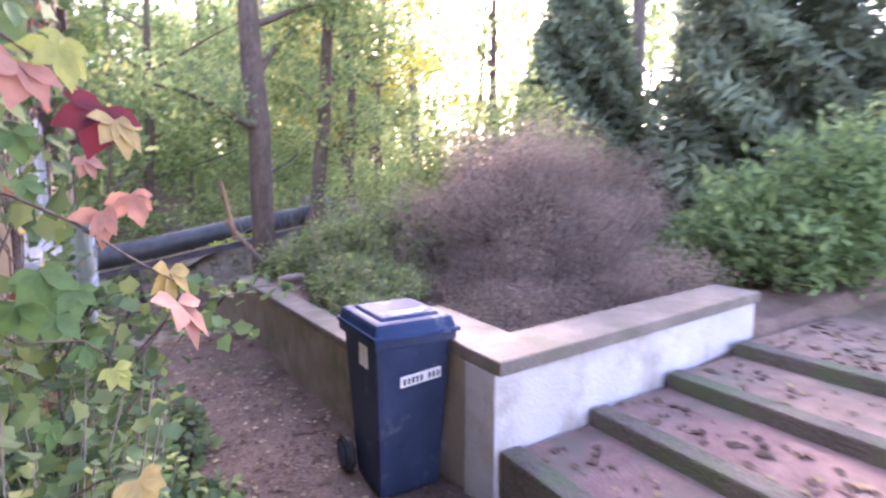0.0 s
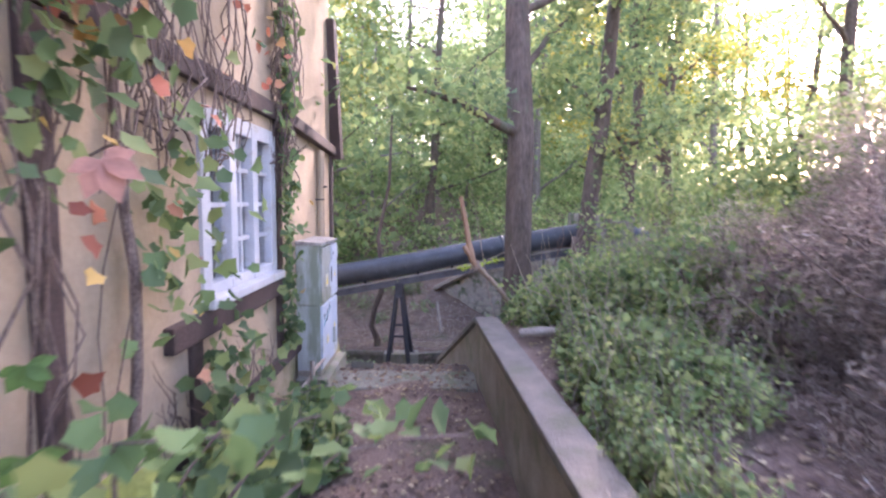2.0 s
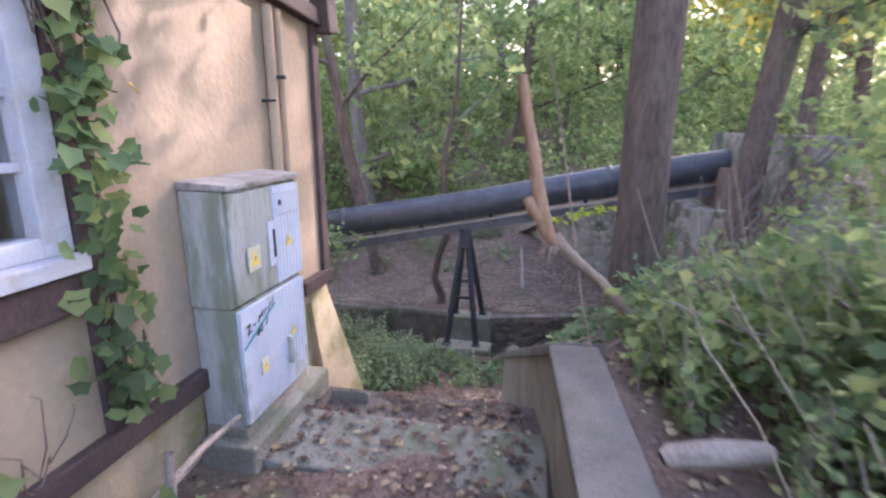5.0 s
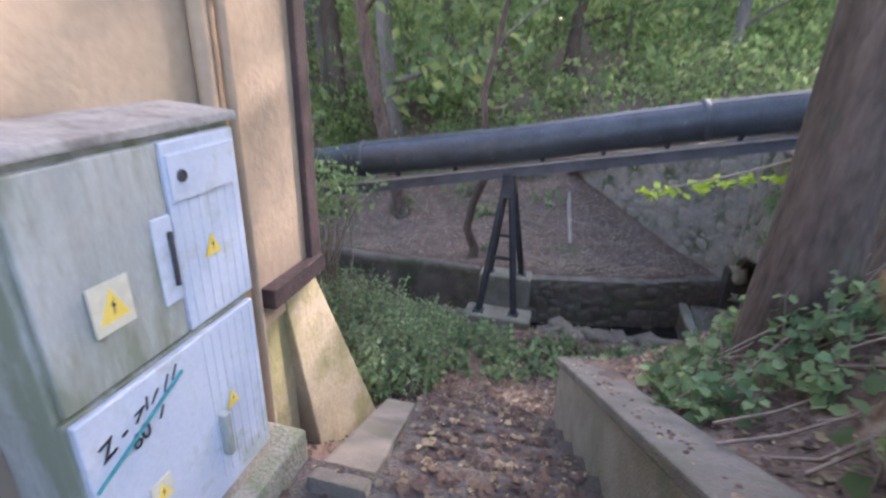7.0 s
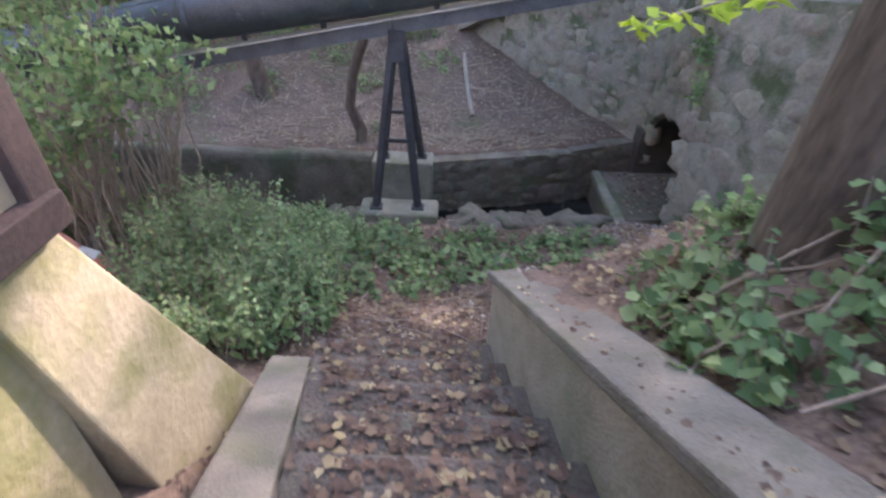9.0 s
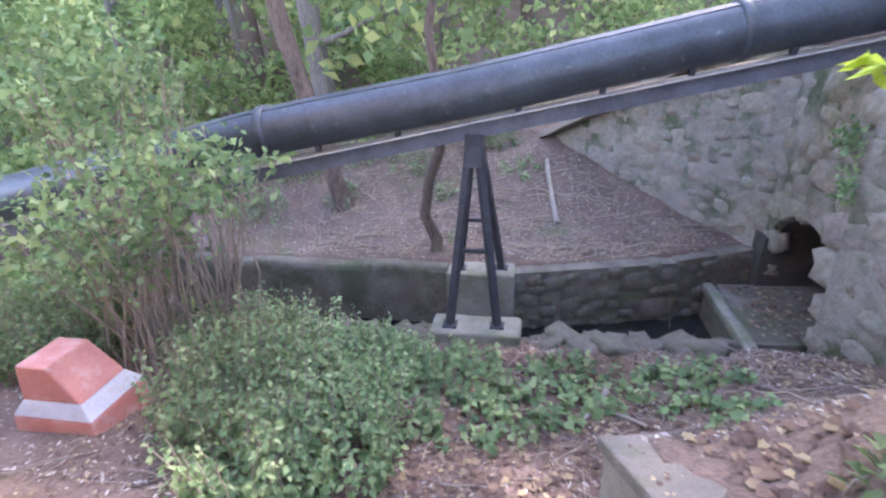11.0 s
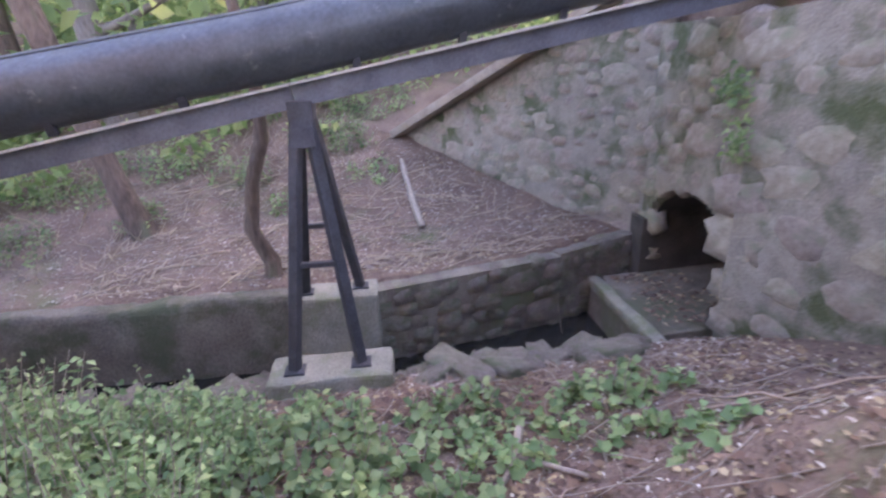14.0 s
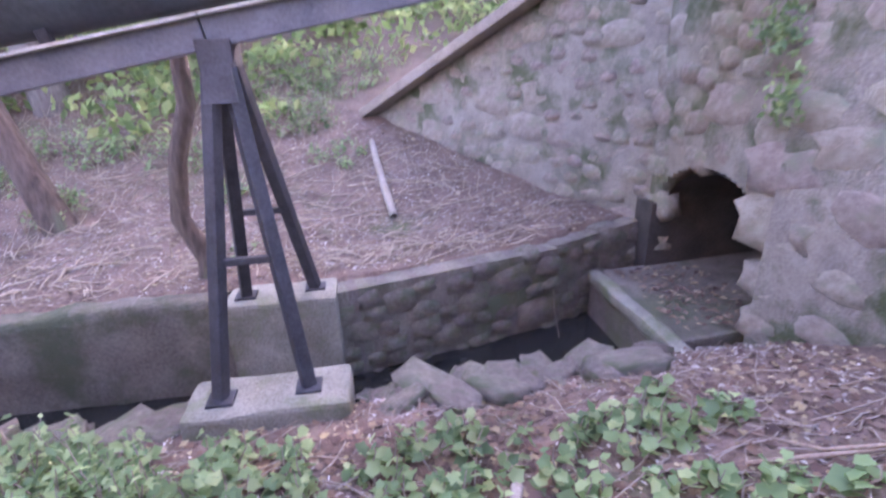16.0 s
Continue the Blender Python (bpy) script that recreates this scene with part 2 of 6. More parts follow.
L_CONIF = leaf_material("conifer_needles", [(0.15, 0.2, 0.13), (0.22, 0.28, 0.18), (0.3, 0.36, 0.22)], 0.55, 0.7)
L_SHRUB = leaf_material("evergreen_leaves", [(0.12, 0.2, 0.09), (0.19, 0.3, 0.12), (0.3, 0.42, 0.17)], 0.55)
L_LITTER = leaf_material("fallen_leaves", [(0.07, 0.043, 0.033), (0.14, 0.09, 0.065), (0.22, 0.155, 0.11), (0.41, 0.335, 0.2)], 0.1, 0.8)
L_LIME = leaf_material("lime_leaves", [(0.35, 0.5, 0.06), (0.5, 0.6, 0.08), (0.45, 0.6, 0.1)], 0.5)


# ---- building helpers ----
def empty(name, place, label, category, group="", kind=""):
    ob = new(name)
    ob.location = place
    return tagged(ob, label, category, group, kind)


def finish(ob, parent, label):
    if parent:
        p, off = parent, Vector()
        while p:
            off += p.location
            p = p.parent
        ob.parent = parent
        if isinstance(ob.data, bpy.types.Mesh):
            ob.data.transform(Matrix.Translation(-off))
    if label:
        ob["label"] = label
    return ob


def part(name, bm, mat, parent=None, label="", smooth=False):
    me = bpy.data.meshes.new(name)
    bm.normal_update()
    bm.to_mesh(me)
    bm.free()
    me.materials.append(mat)
    if smooth:
        me.shade_smooth()
    return finish(new(name, me), parent, label)


def raw(name, verts, faces, mat, parent=None, label="", smooth=False):
    """A mesh out of arrays of places and of faces with one number of corners."""
    me = bpy.data.meshes.new(name)
    v, f = np.asarray(verts, np.float32), np.asarray(faces, np.int32)
    me.vertices.add(len(v))
    me.vertices.foreach_set("co", v.ravel())
    me.loops.add(f.size)
    me.loops.foreach_set("vertex_index", f.ravel())
    me.polygons.add(len(f))
    me.polygons.foreach_set("loop_start", np.arange(len(f), dtype=np.int32) * f.shape[1])
    me.update(calc_edges=True)
    me.validate()
    me.materials.append(mat)
    if smooth:
        me.shade_smooth()
    return finish(new(name, me), parent, label)


def add_box(bm, x0, x1, y0, y1, z0, z1, bevel=0.0):
    made = bmesh.ops.create_cube(bm, size=1.0)["verts"]
    for v in made:
        v.co = Vector((x0 + (v.co.x + 0.5) * (x1 - x0), y0 + (v.co.y + 0.5) * (y1 - y0), z0 + (v.co.z + 0.5) * (z1 - z0)))
    if bevel:
        edges = list({e for v in made for e in v.link_edges})
        bmesh.ops.bevel(bm, geom=edges, offset=bevel, segments=2, affect="EDGES", profile=0.6)
    return bm


def box(x0, x1, y0, y1, z0, z1, bevel=0.0):
    return add_box(bmesh.new(), x0, x1, y0, y1, z0, z1, bevel)


def hull8(low, high, bevel=0.0):
    """A solid between a lower and an upper ring of corners."""
    bm = bmesh.new()
    k = len(low)
    a = [bm.verts.new(p) for p in low]
    b = [bm.verts.new(p) for p in high]
    bm.faces.new(list(reversed(a)))
    bm.faces.new(b)
    for i in range(k):
        bm.faces.new((a[i], a[(i + 1) % k], b[(i + 1) % k], b[i]))
    bmesh.ops.recalc_face_normals(bm, faces=bm.faces)
    if bevel:
        bmesh.ops.bevel(bm, geom=list(bm.edges), offset=bevel, segments=2, affect="EDGES", profile=0.6)
    return bm


def beam(p, q, w, h, bevel=0.006, up=(0, 0, 1)):
    """A straight bar from p to q, w wide and h high."""
    p, q = Vector(p), Vector(q)
    d = (q - p).normalized()
    s = d.cross(Vector(up)).normalized()
    t = s.cross(d).normalized()
    ring = [s * (w / 2 * a) + t * (h / 2 * b) for a, b in ((-1, -1), (1, -1), (1, 1), (-1, 1))]
    return hull8([p + r for r in ring], [q + r for r in ring], bevel)


def tube(points, radii, sides=8, rough=0.0, caps=True):
    """Places and quads of a round tapering bar along a line of points."""
    pts = [Vector(p) for p in points]
    verts, faces = [], []
    ref = Vector((0.31, 0.95, 0.07))
    for i, p in enumerate(pts):
        d = (pts[min(i + 1, len(pts) - 1)] - pts[max(i - 1, 0)]).normalized()
        s = d.cross(ref)
        if s.length < 0.05:
            s = d.cross(Vector((1, 0, 0)))
        s.normalize()
        t = d.cross(s)
        for k in range(sides):
            a = 2 * math.pi * k / sides
            r = radii[i] * (1 + rough * noise.noise(p * 3 + Vector((k * 1.7, 0, i * 0.9))))
            verts.append(p + (s * math.cos(a) + t * math.sin(a)) * r)
    for i in range(len(pts) - 1):
        for k in range(sides):
            a, b = i * sides + k, i * sides + (k + 1) % sides
            faces.append((a, b, b + sides, a + sides))
    if caps:
        for i in (0, len(pts) - 1):
            c = len(verts)
            verts.append(pts[i])
            for k in range(sides):
                faces.append((i * sides + k, i * sides + (k + 1) % sides, c, c))
    return verts, faces


def rod(name, points, radii, mat, parent=None, label="", sides=8, rough=0.0):
    v, f = tube(points, radii, sides, rough, caps=False)
    return raw(name, [tuple(a) for a in v], f, mat, parent, label, True)


def rods(name, many, mat, parent=None, label="", sides=5):
    """Many bars in one mesh: twigs and stems that nobody could count."""
    vs, fs = [], []
    for points, radii in many:
        v, f = tube(points, radii, sides, 0.0, caps=False)
        fs += [[i + len(vs) for i in q] for q in f]
        vs += [tuple(a) for a in v]
    return raw(name, vs, fs, mat, parent, label, True)


def bent(p, q, steps, sway, rng=R):
    p, q = Vector(p), Vector(q)
    s = Vector((rng.uniform(0, 50), rng.uniform(0, 50), rng.uniform(0, 50)))
    out = []
    for i in range(steps + 1):
        f = i / steps
        w = noise.noise_vector(s + Vector((f * 2.2, f * 1.3, 0))) * sway * math.sin(math.pi * min(1, f * 1.0)) if 0 < i < steps else Vector()
        out.append(p.lerp(q, f) + w)
    return out


def unit(a):
    return a / np.maximum(np.linalg.norm(a, axis=1, keepdims=True), 1e-6)


def leaves(name, places, sizes, mat, parent=None, label="", up=0.6, width=0.62, lobes=False, facing=None):
    """Leaves at the places: folded along the midrib, each with its own turn."""
    P = np.asarray(places, float)
    n = len(P)
    S = np.broadcast_to(np.asarray(sizes, float), (n,))[:, None]
    N = NP.normal(size=(n, 3))
    N = unit(N) + np.array([[0, 0, up]]) + (0 if facing is None else np.array([facing]))
    N = unit(N)
    T = unit(np.cross(N, NP.normal(size=(n, 3))))
    B = np.cross(N, T)
    if lobes:
        shape = [(0, 0.04, 0), (-0.36, 0.05, 0.08), (-0.38, 0.32, 0.05), (-0.45, 0.55, 0.1), (-0.22, 0.7, 0.03), (0, 1.0, -0.1), (0.22, 0.7, 0.03), (0.45, 0.55, 0.1), (0.38, 0.32, 0.05), (0.36, 0.05, 0.08)]
        faces = [(0, 1, 2), (0, 2, 4), (2, 3, 4), (0, 4, 5), (0, 5, 6), (0, 6, 8), (6, 7, 8), (0, 8, 9)]
    else:
        shape = [(0, 0, 0), (-width / 2, 0.45, 0.1), (0, 1, -0.05), (width / 2, 0.45, 0.1)]
        faces = [(0, 1, 2), (0, 2, 3)]
    k = len(shape)
    V = np.empty((n, k, 3))
    for i, (a, b, c) in enumerate(shape):
        V[:, i] = P + S * (a * B + (b - 0.5) * T + c * N)
    F = (np.arange(n) * k)[:, None, None] + np.array(faces)[None]
    return raw(name, V.reshape(-1, 3), F.reshape(-1, 3), mat, parent, label)


def blob(centre, radii, n, shell=0.35):
    """n places in a lumpy ellipsoid, thicker towards its skin."""
    d = unit(NP.normal(size=(n, 3)))
    r = NP.uniform(shell, 1, n) ** 0.6
    f = 1 + 0.25 * np.sin(d[:, 0] * 5 + centre[0] * 3) * np.cos(d[:, 1] * 6 + centre[1]) + 0.12 * np.sin(d[:, 2] * 9)
    return np.array(centre) + d * (r * f)[:, None] * np.array(radii)


# ---- ground ----
def ease(a, b, x):
    t = np.clip((x - a) / (b - a), 0, 1)
    return t * t * (3 - 2 * t)


def wall_line(y):
    return np.interp(y, (2.74, 2.75, 6.11, 8.4), (1.3, 1.1, 0.87, 0.5))


def wall_top(y):
    return np.interp(y, (2.74, 2.75, 6.11, 8.4), (0.8, 0.62, 0.6, -0.55))


def back_edge(x):
    return np.interp(x, (-6, -0.62, 0.1, 1.8, 2.65), (11.66, 11.56, 11.53, 11.9, 12.2))


def wing_side(x, y):
    """Metres behind the far wing wall."""
    return (x - 2.65) * 0.765 + (y - 12.2) * 0.644


def height(x, y):
    path = np.interp(y, (-5, 1.1, 2.2, 4.2, 6.3, 8.3, 10.2, 10.8), (0.34, 0.3, 0.03, 0.0, -0.02, -1.2, -1.55, -1.76))
    stair = ease(6.25, 6.4, y) * (1 - ease(8.1, 8.3, y))
    z = path - 0.2 * stair
    z = z + 0.3 * ease(-0.25, -0.7, x) * (1 - ease(4.9, 5.7, y))
    z = np.where((x < -0.6) & (y > 5.5), np.maximum(z, path + 0.1 * ease(-0.6, -1.5, x)), z)
    # planted bank
    bank = np.interp(y, (-5, 6, 7.4, 8.4, 9.5, 10.4, 10.8), (0.56, 0.56, 0.5, -0.2, -1.25, -1.6, -1.76)) + 0.05 * np.clip(x - 1.2, 0, 6)
    foot = wall_top(y) - 0.07 + 0.08 * ease(6.3, 6.9, y)
    bank = np.where(y > 6, np.where(y < 8.4, foot + (bank - foot) * ease(0.1, 0.8, x - wall_line(y) - 0.2), path + (bank - path) * ease(0.3, 1.2, x - 0.55)), bank)
    w = ease(0.06, 0.12, x - wall_line(y))
    right = np.where(y < 1.75, 0, np.where(y < 8.4, w, 1.0))
    z = z * (1 - right) + bank * right
    # garden steps side
    st = (y < 1.75) * ease(1.2, 1.45, x)
    z = z + st * np.clip((x - 1.2) * 0.07, 0, 0.3)
    z = np.where((y < 1.75) & (x > 4.55), 0.64, z)
    # stream
    be = back_edge(x)
    wet = ease(10.78, 10.92, y) * (1 - ease(be + 0.12, be + 0.2, y)) * (x < 3.2)
    far = ease(be + 0.12, be + 0.2, y)
    beyond = np.interp(y, (11.6, 12.3, 13.0, 13.5, 14.0, 15.0, 17.0, 20.0, 25.0, 40.0, 900.0), (-1.5, -1.4, -1.3, -1.13, -0.95, -0.62, 0.15, 1.1, 2.0, 3.2, 6.0))
    z = np.where(y > 10.78, np.where(far > 0, beyond * far + (1 - far) * -2.2, z * (1 - wet) - 2.2 * wet), z)
    # road bank behind the stone walls
    s = wing_side(x, y)
    along = np.clip((15.2 - y) / 3.0, 0, 1)
    road = -0.95 + 1.75 * along
    z = np.where((y > 12.1) & (s > 0.0), z + (np.maximum(road + 0.5 * ease(0.3, 4, s), z + 0.1) - z) * ease(0.12, 0.3, s) * (1 - ease(16, 22, y)), z)
    nw = 2.72 + 0.36 * np.clip(10.85 - y, 0, 6)
    z = np.where((y <= 12.1) & (y > 7.0), z + (1.0 - z) * ease(0.15, 0.35, x - nw), z)
    z = np.where((y > 10.7) & (y < 12.25) & (x > 2.5) & (x < 5.7), -2.2, z)
    return z


def rough_height(x, y):
    z = height(np.asarray(x, float), np.asarray(y, float))
    return z + 0.018 * np.sin(x * 5.1 + 1.3 * np.sin(y * 3.7)) * np.cos(y * 4.3) + 0.02 * np.sin(x * 1.7 + y * 2.3)


def spaced(lo, hi, step, reach):
    mid = list(np.arange(lo, hi + 1e-6, step))
    out, d = [], step
    p = hi
    while p < reach:
        d *= 1.25
        p += d
        out.append(p)
    out2, d, p = [], step, lo
    while p > -reach:
        d *= 1.25
        p -= d
        out2.append(p)
    return np.array(out2[::-1] + mid + out)


gx, gy = spaced(-3.0, 4.4, 0.06, 900), spaced(-1.0, 15.6, 0.06, 900)
GX, GY = np.meshgrid(gx, gy)
GZ = rough_height(GX, GY)
nx, ny = len(gx), len(gy)
idx = np.arange(nx * ny).reshape(ny, nx)
quads = np.stack([idx[:-1, :-1], idx[:-1, 1:], idx[1:, 1:], idx[1:, :-1]], -1).reshape(-1, 4)
tagged(raw("ground", np.stack([GX, GY, GZ], -1).reshape(-1, 3), quads, M_SOIL, smooth=True), "brown woodland soil with trodden leaf mould", "ground", kind="structure")


def on_ground(x, y):
    return float(rough_height(np.array([x]), np.array([y]))[0])


# ---- retaining walls ----
def wall_run(name, pts, thick, cap_w, cap_h, mat, capmat, label, base_drop=0.3):
    """A garden wall along (x, y, top, foot) points, on the far side of that line, with a coping that overhangs."""
    th = empty(name, (pts[0][0], pts[0][1], pts[0][3]), label, "wall", kind="structure")
    for a, b in zip(pts, pts[1:]):
        d = Vector((b[0] - a[0], b[1] - a[1], 0)).normalized()
        s = Vector((d.y, -d.x, 0))
        def ring(q, z0, z1, o0, o1):
            p = Vector((q[0], q[1], 0))
            return [p + s * o0 + Vector((0, 0, z0)), p + s * o1 + Vector((0, 0, z0)), p + s * o1 + Vector((0, 0, z1)), p + s * o0 + Vector((0, 0, z1))]
        part("wall_body", hull8(ring(a, a[3] - base_drop, a[2] - cap_h, 0.02, thick), ring(b, b[3] - base_drop, b[2] - cap_h, 0.02, thick), 0.008), mat, th)
        part("coping", hull8(ring(a, a[2] - cap_h, a[2], -0.015, cap_w), ring(b, b[2] - cap_h, b[2], -0.015, cap_w), 0.012), capmat, th, "pale worn concrete coping")
    return th


wall_run("wall_bed", [(0.87, 6.11, 0.6, 0.0), (1.1, 2.78, 0.62, 0.1)][::-1], 0.17, 0.2, 0.06, M_CONC, M_CAP, "low concrete bed wall beside the earth path")
wall_run("wall_stair", [(0.87, 6.12, 0.6, 0.0), (0.5, 8.4, -0.55, -1.2)], 0.2, 0.24, 0.06, M_CONC, M_CAP, "concrete cheek wall sloping down with the stairs")
wall_run("wall_pier", [(1.3, 1.99, 0.85, 0.1), (1.3, 2.75, 0.85, 0.1)], 0.28, 0.32, 0.07, M_WALLP, M_CAP, "rendered pier of the planted bed, flaking paint")
wall_run("wall_steps", [(3.5, 1.73, 0.925, 0.6), (1.285, 1.685, 0.85, 0.2)], 0.26, 0.305, 0.07, M_WHITEWASH, M_CAP, "whitewashed garden wall beside brick steps")

# ---- garden steps ----
gs = empty("garden_steps", (2.5, 1.0, 0.3), "broad shallow brick steps with mossy concrete risers", "steps", kind="structure")
for x0, x1, z in ((1.31, 1.88, 0.42), (1.88, 2.5, 0.49), (2.5, 3.17, 0.56), (3.17, 4.6, 0.63)):
    part("riser", box(x0, x0 + 0.12, -1.6, 1.695, z - 0.35, z + 0.004, 0.015), M_KERB, gs, "mossy concrete kerb")
    part("tread", box(x0 + 0.12, x1 + 0.02, -1.6, 1.69, z - 0.35, z - 0.012, 0.004), M_BRICK, gs, "worn reddish brick tread")

# ---- stairs down to the stream ----
st = empty("stairs", (0.2, 6.3, 0), "worn concrete stairs down to the stream, strewn with leaves", "stairs", kind="structure")
for i in range(7):
    y0, z = 6.3 + i * 0.285, -0.02 - i * 0.17
    xr = float(wall_line(y0)) + 0.01
    part("step", box(-0.425 if i == 0 else -0.16 - 0.205 * (y0 - 6.44), xr, y0, y0 + 0.31, z - 0.32, z, 0.015), M_STEP, st)
part("plinth", box(-0.715, -0.43, 5.8, 6.62, -0.3, 0.1, 0.015), M_MOSS, st, "mossy concrete plinth under the cabinet")
part("landing", box(-0.72, 0.88, 5.85, 6.31, -0.25, 0.012, 0.015), M_MOSS, st, "mossy grey-green concrete landing slab")
part("kerb", hull8([(-0.35, 6.46, -0.7), (-0.122, 6.46, -0.7), (-0.122, 6.46, 0.05), (-0.35, 6.46, 0.05)], [(-0.68, 8.1, -1.6), (-0.46, 8.1, -1.6), (-0.46, 8.1, -0.96), (-0.68, 8.1, -0.96)], 0.015), M_CAP, st, "sloping concrete kerb along the stairs")

# ---- house ----
HX = -0.72
hs = empty("house", (HX, 3.0, 0.3), "ochre plastered house with dark timbers, overgrown with creeper", "house")
W0, W1, WZ0, WZ1 = 4.22, 5.32, 1.12, 2.12
wallbm = bmesh.new()
for y0, y1, z0, z1 in ((-4.0, W0, 0.36, 4.2), (W1, 7.24, 0.36, 4.2), (W0, W1, 0.36, WZ0), (W0, W1, WZ1, 4.2)):
    add_box(wallbm, HX - 0.3, HX, y0, y1, z0, z1)
part("wall", wallbm, M_PLASTER, hs)
part("gable_wall", box(-6.0, HX - 0.3, 6.94, 7.24, 0.36, 4.2), M_PLASTER, hs)
part("back_wall", box(-6.3, -6.0, -4.0, 7.24, -1.0, 4.2), M_PLASTER, hs)
part("end_wall", box(-6.0, HX - 0.3, -4.0, -3.7, 0.36, 4.2), M_PLASTER, hs)
part("plinth", box(-6.0, HX - 0.02, -4.0, 7.05, -1.4, 0.36), M_PLINTH, hs, "stained pale plinth")
part("roof", hull8([(-0.25, -4.4, 4.1), (-0.25, 7.6, 4.1), (-6.7, 7.6, 4.1), (-6.7, -4.4, 4.1)], [(-3.4, -4.4, 6.6), (-3.4, 7.6, 6.6), (-3.6, 7.6, 6.6), (-3.6, -4.4, 6.6)]), M_ROOF, hs)
part("sill_beam", box(HX - 0.05, HX + 0.045, -3.5, 5.9, 0.34, 0.44, 0.012), M_TIMBER, hs, "dark weathered timber sill")
part("corner_sill", beam((HX + 0.02, 6.84, 0.5), (HX + 0.01, 7.27, 0.49), 0.085, 0.085), M_TIMBER, hs, "dark timber bracket end")
part("corner_post", box(HX - 0.12, HX + 0.03, 7.2, 7.29, 0.46, 2.25, 0.01), M_TIMBER, hs, "dark timber corner post")
part("string_beam", beam((HX + 0.02, 5.6, 2.3), (HX + 0.02, 7.32, 2.2), 0.1, 0.1, 0.012), M_TIMBER, hs, "dark weathered rail beam")
part("upper_rail", box(HX - 0.02, HX + 0.04, -3.5, 5.6, 2.24, 2.36, 0.012), M_TIMBER, hs)
part("barge_board", beam((HX + 0.06, 7.36, 2.12), (HX + 0.02, 7.2, 3.6), 0.16, 0.12, 0.012, (1, 0, 0)), M_TIMBER, hs, "dark timber brace under the eaves")
part("window_beam", box(HX - 0.02, HX + 0.05, 3.82, 5.35, 0.93, 1.06, 0.012), M_TIMBER, hs, "dark red-brown beam under the window")
for yp in (5.36, 4.03, 3.1, 2.3, 0.9):
    part("post", box(HX - 0.05, HX + 0.025, yp, yp + 0.12, 0.44, 0.925 if yp == 4.03 else 2.24, 0.012), M_TIMBER, hs)
for yp, r in ((6.66, 0.028), (6.77, 0.02)):
    rod("conduit", [(HX + 0.03, yp, -0.4), (HX + 0.03, yp, 2.15)], [r, r], M_PLASTER, hs, "painted conduit", 10)
part("hook", box(HX, HX + 0.09, 6.7, 6.72, 1.78, 1.8, 0.004), M_STEEL, hs, "small rusty hook")
rod("hook", [(HX, 6.6, 1.66), (HX + 0.09, 6.58, 1.66)], [0.008, 0.006], M_STEEL, hs)
# battered foot of the corner
part("buttress", hull8([(HX + 0.1, 7.22, -1.35), (HX + 0.14, 8.0, -1.35), (HX - 0.8, 8.0, -1.35), (HX - 0.8, 7.22, -1.35)], [(HX + 0.005, 6.99, 0.44), (HX + 0.005, 7.24, 0.45), (HX - 0.3, 7.24, 0.45), (HX - 0.3, 6.99, 0.44)], 0.01), M_PLINTH, hs, "battered plaster foot, stained yellow and green")

# window
win = part("window", box(HX - 0.05, HX + 0.08, W0 - 0.05, W1 + 0.03, WZ0 - 0.05, WZ0 + 0.005, 0.008), M_WHITE, hs, "white painted casement window with small panes")
for a in ((W0 - 0.03, W0 + 0.07, WZ0 + 0.006, WZ1), (W1 - 0.07, W1 + 0.03, WZ0 + 0.006, WZ1), (W0 + 0.33, W0 + 0.42, WZ0 + 0.006, WZ1), (W1 - 0.42, W1 - 0.33, WZ0 + 0.006, WZ1)):
    part("frame", box(HX - 0.09, HX + 0.02, *a, 0.006), M_WHITE, win)
for a in ((W0 + 0.01, W1 - 0.01, WZ1 - 0.07, WZ1 + 0.03), (W0 + 0.01, W1 - 0.01, WZ0 + 0.006, WZ0 + 0.07)):
    part("frame", box(HX - 0.086, HX + 0.015, *a, 0.006), M_WHITE, win)
for a, b in ((W0, W0 + 0.3), (W1 - 0.42, W1 - 0.2)):
    cbm = bmesh.new()
    cols = [(cbm.verts.new((HX - 0.15 + 0.015 * math.sin(k * 1.9), a + (b - a) * k / 14, WZ0)), cbm.verts.new((HX - 0.15 + 0.015 * math.sin(k * 1.9), a + (b - a) * k / 14, WZ1))) for k in range(15)]
    for p, q in zip(cols, cols[1:]):
        cbm.faces.new((p[0], q[0], q[1], p[1]))
    part("curtain", cbm, M_CURTAIN, win, "pale hanging curtain", True)
for a, b in ((W0 + 0.07, W0 + 0.33), (W0 + 0.42, W1 - 0.42), (W1 - 0.33, W1 - 0.07)):
    if b - a > 0.26:
        part("glazing_bar", box(HX - 0.07, HX - 0.01, (a + b) / 2 - 0.014, (a + b) / 2 + 0.014, WZ0 + 0.07, WZ1 - 0.07, 0.003), M_WHITE, win)
    zs = [WZ0 + 0.07 + k * (WZ1 - WZ0 - 0.14) / 4 for k in range(5)]
    for z in zs[1:4]:
        part("glazing_bar", box(HX - 0.068, HX - 0.012, a, b, z - 0.014, z + 0.014, 0.003), M_WHITE, win)
    for z0, z1 in zip(zs, zs[1:]):
        pane = part("pane", box(HX - 0.046, HX - 0.042, a, b, z0, z1), M_GLASS, win)
        pane.visible_shadow = False
# solid block behind the panes, its dark colour standing for room shade
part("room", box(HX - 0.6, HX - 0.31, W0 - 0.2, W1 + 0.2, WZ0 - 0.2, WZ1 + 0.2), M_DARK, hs)

